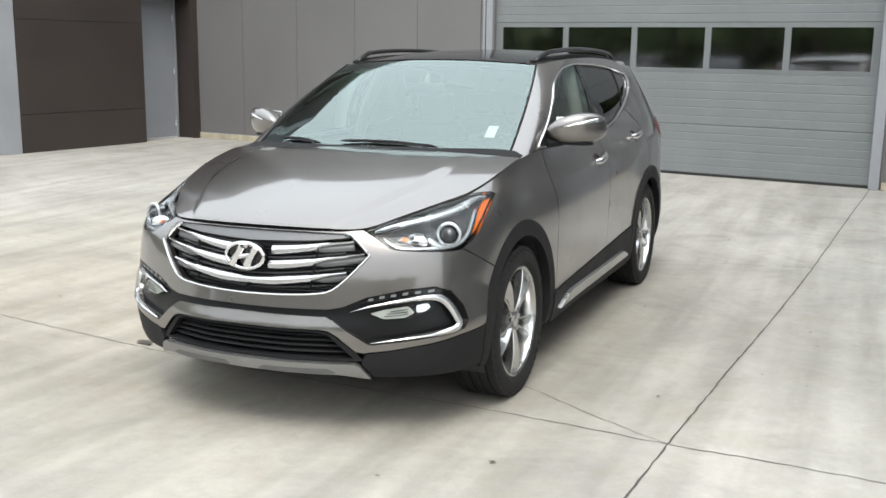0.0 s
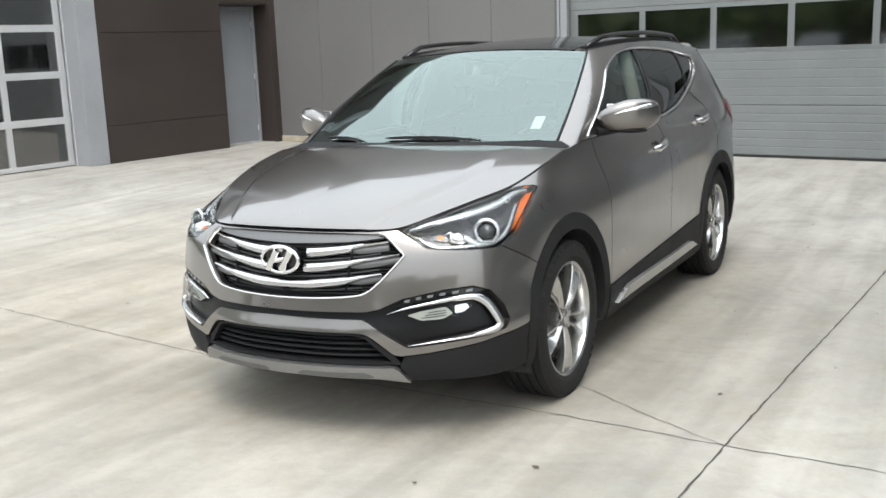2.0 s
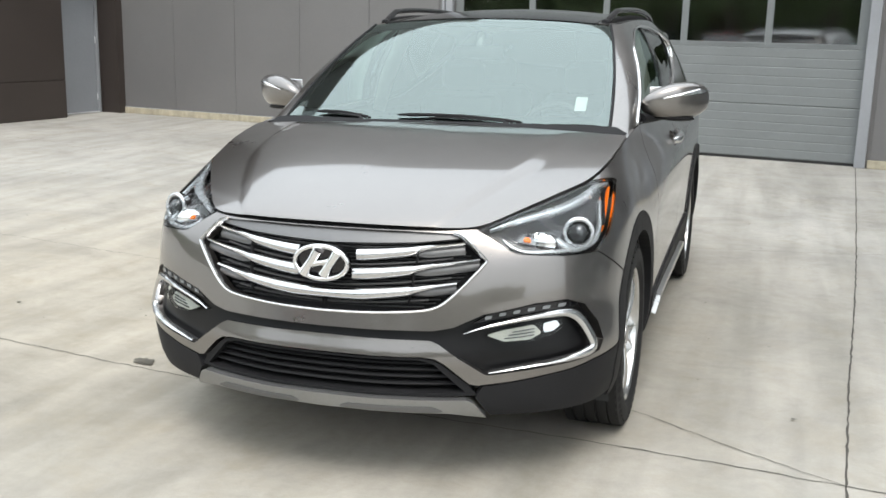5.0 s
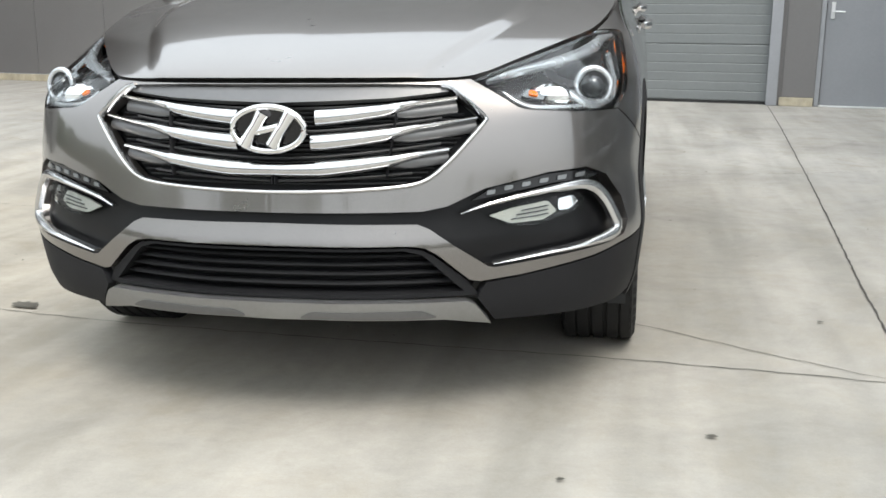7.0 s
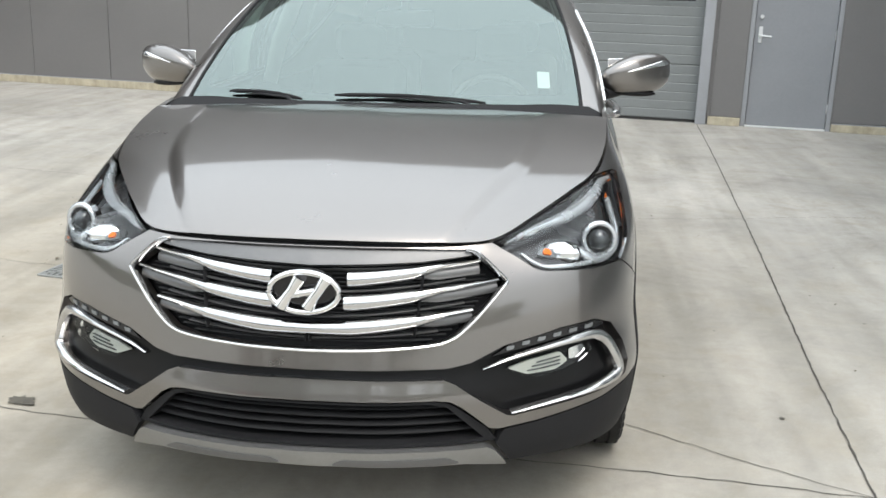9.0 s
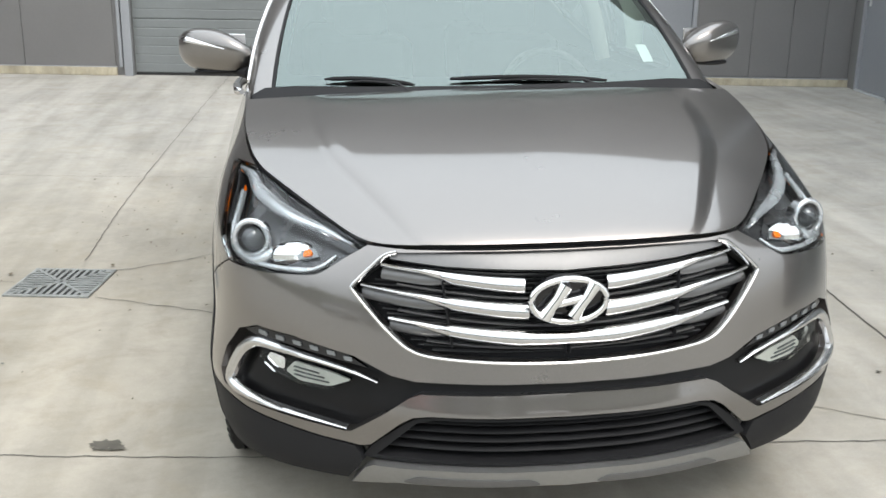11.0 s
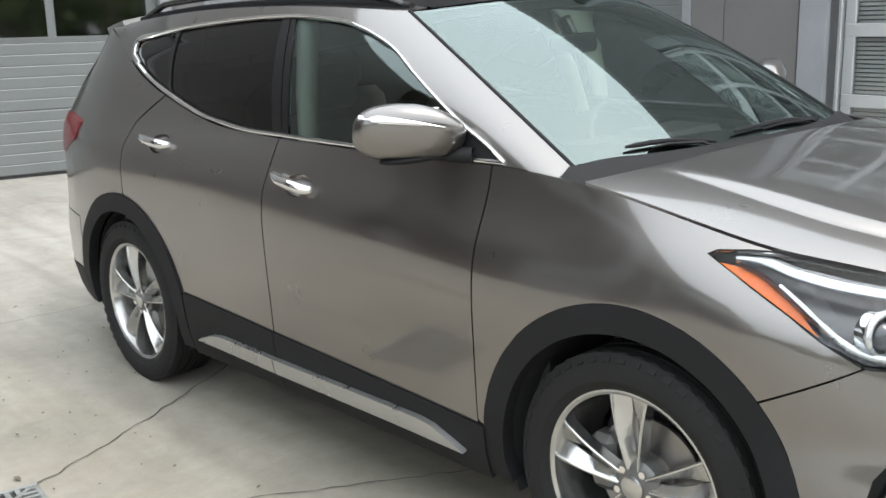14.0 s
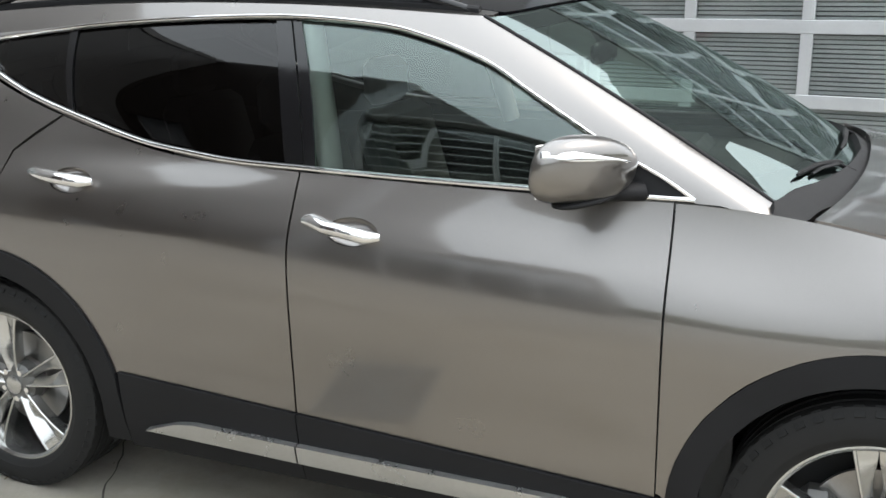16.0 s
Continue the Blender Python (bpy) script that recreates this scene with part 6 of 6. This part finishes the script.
drain = thing("drain_grate", "square weathered steel drain grate set in the concrete", "drain", at=pose(*DRAIN, fall(*DRAIN) + 0.004, 0, 0, -8))
M_GRATE = worn("weathered_grate_steel", (0.27, 0.28, 0.27), 0.55, 0.2, 12, 120, 0.5)
# flat dark plate close under the bars; the pit's shade is put into its colour
part("pit_shade", boxes((-0.20, 0.20, -0.20, 0.20, -0.003, -0.001)), M_DARK, drain)
part("grate_frame", boxes((-0.212, 0.212, -0.212, -0.196, -0.004, 0.008), (-0.212, 0.212, 0.196, 0.212, -0.004, 0.008), (-0.212, -0.196, -0.196, 0.196, -0.004, 0.008), (0.196, 0.212, -0.196, 0.196, -0.004, 0.008), bevel=0.002), M_GRATE, drain)
for k in range(11):
    t = -0.175 + k * 0.035
    r = abs(t)
    for a, b in ((r + 0.008, 0.196), (-0.196, -r - 0.008)):
        if b - a > 0.012:
            part("grate_bar", boxes((a, b, t - 0.009, t + 0.009, 0.0, 0.007)), M_GRATE, drain)
            part("grate_bar", boxes((t - 0.009, t + 0.009, a, b, 0.0, 0.007)), M_GRATE, drain)
for sx in (1, -1):
    bm = boxes((-0.27, 0.27, -0.008, 0.008, 0.0, 0.0072))
    bmesh.ops.transform(bm, matrix=pose(0, 0, 0, 0, 0, 45 * sx), verts=bm.verts)
    part("grate_rib", bm, M_GRATE, drain)


def blot(name, x, y, r, material, label, seed, z=0.0075, squash=0.7):
    """An irregular flat stain."""
    rnd, bm, n = random.Random(seed), bmesh.new(), 26
    vs = [bm.verts.new((x + r * k * math.cos(a), y + r * k * squash * math.sin(a), z)) for a, k in ((i * math.tau / n, rnd.uniform(0.55, 1.1)) for i in range(n))]
    bm.faces.new(vs)
    return solid(name, laid(bm), material, label, "stain", "structure")


M_OIL = worn("dark_wet_stain", (0.085, 0.078, 0.062), 0.45, 0.3, 20, 150)
blot("ground_stain", -1.345, -0.035, 0.062, M_OIL, "small dark wet stain on the concrete", 3)
blot("ground_stain", -1.305, -0.06, 0.035, M_OIL, "small dark wet stain on the concrete", 4, 0.008)
for i, (x, y, r) in enumerate(((1.108, -0.887, 0.016), (0.753, -1.20, 0.012), (1.55, 0.2, 0.014), (-2.6, 0.6, 0.018), (1.45, 1.2, 0.010), (-1.9, 0.75, 0.010), (-2.3, -0.9, 0.012), (2.2, 1.4, 0.012))):
    blot("ground_stain", x, y, r, M_OIL, "tiny dark spot on the concrete", 10 + i)
M_LITTER = worn("dry_leaf_litter", (0.11, 0.09, 0.06), 0.85, 0.3, 30, 200)
bm, rnd = bmesh.new(), random.Random(5)
for k in range(190):
    x, y = (rnd.gauss(-1.5, 0.6), rnd.gauss(2.9, 0.8)) if k < 100 else (rnd.uniform(-6, 4), rnd.uniform(-2.5, 7.5))
    a, l = rnd.uniform(0, math.tau), rnd.uniform(0.003, 0.011) * (2.2 if k % 9 == 0 and k < 100 else 1)
    c, s2 = math.cos(a), math.sin(a)
    vs = [bm.verts.new((x + l * (u * c - v * s2), y + l * (u * s2 + v * c), 0.008 + h)) for u, v, h in ((-1, -0.3, 0), (0, -0.5, 0.004), (1, 0, 0.001), (0, 0.5, 0.005), (-1, 0.3, 0.001))]
    bm.faces.new(vs)
solid("leaf_litter", laid(bm), M_LITTER, "scattered dry leaf bits and grit on the concrete", "litter", "stuff")


# ---------------------------------------------------------------- the lot across from the building: parked cars and trees
M_LEAF = worn("green_foliage", (0.085, 0.12, 0.045), 0.7, 0.35, 0.8, 12)
M_BARK = worn("grey_bark", (0.10, 0.085, 0.07), 0.9, 0.2, 4, 40, relief=0.01)
M_PLAINGLASS = worn("dark_car_glass", (0.012, 0.014, 0.015), 0.08)


def parked_car(name, label, color, at):
    """A plain saloon or hatch, with cabin, glass and wheels."""
    c = thing(name, label, "car", "cars parked across the lot", at=at)
    paint = worn("parked_car_paint", color, 0.25, 0.05, 2, 60, 0.2, Coat_Weight=0.8)
    prof = [(-2.15, 0.35), (-2.2, 0.62), (-2.1, 0.80), (-1.0, 0.98), (1.9, 1.0), (2.15, 0.9), (2.2, 0.45), (2.1, 0.3)]
    bm = bmesh.new()
    a, b = ([bm.verts.new((sx * 0.87, y, z)) for y, z in prof] for sx in (-1, 1))
    for k in range(len(prof)):
        j = (k + 1) % len(prof)
        bm.faces.new((a[k], a[j], b[j], b[k]))
    bm.faces.new(a[::-1]), bm.faces.new(b)
    bmesh.ops.bevel(bm, geom=list(bm.edges), offset=0.07, segments=3, affect="EDGES")
    part("body", bm, paint, c, smooth=40)
    bm = bmesh.new()
    lo_ = [(-0.80, -1.05), (0.80, -1.05), (0.80, 1.85), (-0.80, 1.85)]
    hi_ = [(-0.62, -0.25), (0.62, -0.25), (0.62, 1.35), (-0.62, 1.35)]
    a, b = [bm.verts.new((x, y, 0.97)) for x, y in lo_], [bm.verts.new((x, y, 1.42)) for x, y in hi_]
    for k in range(4):
        bm.faces.new((a[k], a[(k + 1) % 4], b[(k + 1) % 4], b[k]))
    bm.faces.new(b), bm.faces.new(a[::-1])
    bmesh.ops.bevel(bm, geom=list(bm.edges), offset=0.05, segments=2, affect="EDGES")
    part("cabin_glass", bm, M_PLAINGLASS, c, smooth=40)
    part("roof", boxes((-0.60, 0.60, -0.22, 1.32, 1.40, 1.45), bevel=0.02), paint, c)
    for x in (-0.78, 0.78):
        for y in (-1.35, 1.35):
            w = part("wheel", lathe([(-0.1, 0.2), (-0.1, 0.31), (0.1, 0.31), (0.1, 0.2), (0.08, 0.19), (0.06, 0.0)], 28), M_TYRE, c, smooth=40)
            w.matrix_basis = pose(x, y, 0.315, 0, 0, 0 if x > 0 else 180)
    return c


for i, (u, col, what) in enumerate(((-10.6, (0.55, 0.55, 0.54), "white"), (-7.6, (0.05, 0.055, 0.06), "dark grey"), (-4.8, (0.30, 0.02, 0.02), "red"), (-1.9, (0.04, 0.045, 0.05), "black"), (1.0, (0.33, 0.34, 0.35), "silver"), (3.9, (0.6, 0.6, 0.6), "white"))):
    parked_car("parked_car", f"{what} car parked in a row across the lot", col, SITE @ pose(u, -15.5 - 0.3 * (i % 2), 0, 0, 0, 180 if i % 3 else 0))


def tree(at, h, seed):
    """A broadleaf tree: tapered trunk, limbs, and a ragged crown of leaf sprays."""
    rnd = random.Random(seed)
    t = thing("tree", "leafy green broadleaf tree beyond the parking lot", "tree", "trees beyond the lot", at=at)
    bm = rod(bmesh.new(), [(0, 0, -0.1), (0.05, 0, h * 0.25), (-0.04, 0.05, h * 0.5), (0, 0, h * 0.8)], [0.22, 0.17, 0.12, 0.04], 10)
    tips = []
    for k in range(9):
        a, z = rnd.uniform(0, math.tau), h * rnd.uniform(0.28, 0.6)
        e = Vector((math.cos(a) * h * rnd.uniform(0.16, 0.3), math.sin(a) * h * rnd.uniform(0.16, 0.3), z + h * rnd.uniform(0.12, 0.3)))
        rod(bm, [(0, 0, z), e * 0.5 + Vector((0, 0, z * 0.55)), e], [0.08, 0.05, 0.02], 6)
        tips.append(e)
    part("trunk", bm, M_BARK, t, smooth=50)
    tips += [Vector((0, 0, h * 0.85)), Vector((0.3, 0.2, h * 0.7))]
    co, fs = [], []
    for e in tips:
        for _ in range(110):
            c = e + Vector((rnd.gauss(0, h * 0.085), rnd.gauss(0, h * 0.085), rnd.gauss(0, h * 0.075)))
            m = Euler((rnd.uniform(0, 6), rnd.uniform(0, 6), rnd.uniform(0, 6))).to_matrix()
            s, n = rnd.uniform(0.14, 0.32), len(co)
            co += [tuple(c + m @ Vector(p) * s) for p in ((-1, 0, 0), (0, -0.55, 0.1), (1, 0, 0), (0, 0.55, 0.1))]
            fs.append((n, n + 1, n + 2, n + 3))
    me = bpy.data.meshes.new("crown")
    me.from_pydata(co, [], fs)
    me.materials.append(M_LEAF)
    cr = new("crown", me)
    cr.parent = t
    return t


base_trees = [tree(SITE @ pose(-12, -30, 0), 5.5, 1), tree(SITE @ pose(-7.5, -31.5, 0), 6.4, 2)]
rnd = random.Random(9)
for k in range(8):
    copy_thing(base_trees[k % 2], SITE @ pose(-16 + k * 4.3 + rnd.uniform(-1, 1), -34 - rnd.uniform(0, 4), 0, 0, 0, rnd.uniform(0, 360)))

co, fs = [], []
for k in range(14000):
    # three in ten leaves form an unseen side belt, added to tone the car's reflections
    u, v = (rnd.uniform(-60, 50), rnd.gauss(-41, 1.6)) if k % 10 < 7 else (rnd.gauss(-52, 1.6), rnd.uniform(-42, 10))
    top = 5.0 + 1.8 * noise.noise(Vector((u * 0.12, v * 0.12, 0))) + 1.2 * noise.noise(Vector((u * 0.5, v * 0.5, 0)))
    c, m, s, n = Vector((u, v, top * rnd.random() ** 0.8)), Euler((rnd.uniform(0, 6), rnd.uniform(0, 6), rnd.uniform(0, 6))).to_matrix(), rnd.uniform(0.5, 1.0), len(co)
    co += [tuple(c + m @ Vector(p) * s) for p in ((-1, 0, 0), (0, -0.55, 0.1), (1, 0, 0), (0, 0.55, 0.1))]
    fs.append((n, n + 1, n + 2, n + 3))
me = bpy.data.meshes.new("far_woods")
me.from_pydata(co, [], fs)
me.materials.append(M_LEAF)
woods = tagged(new("far_woods", me), "dense green belt of far trees beyond the lot, plus an added unseen side belt", "woods", kind="stuff")
woods.matrix_world = SITE
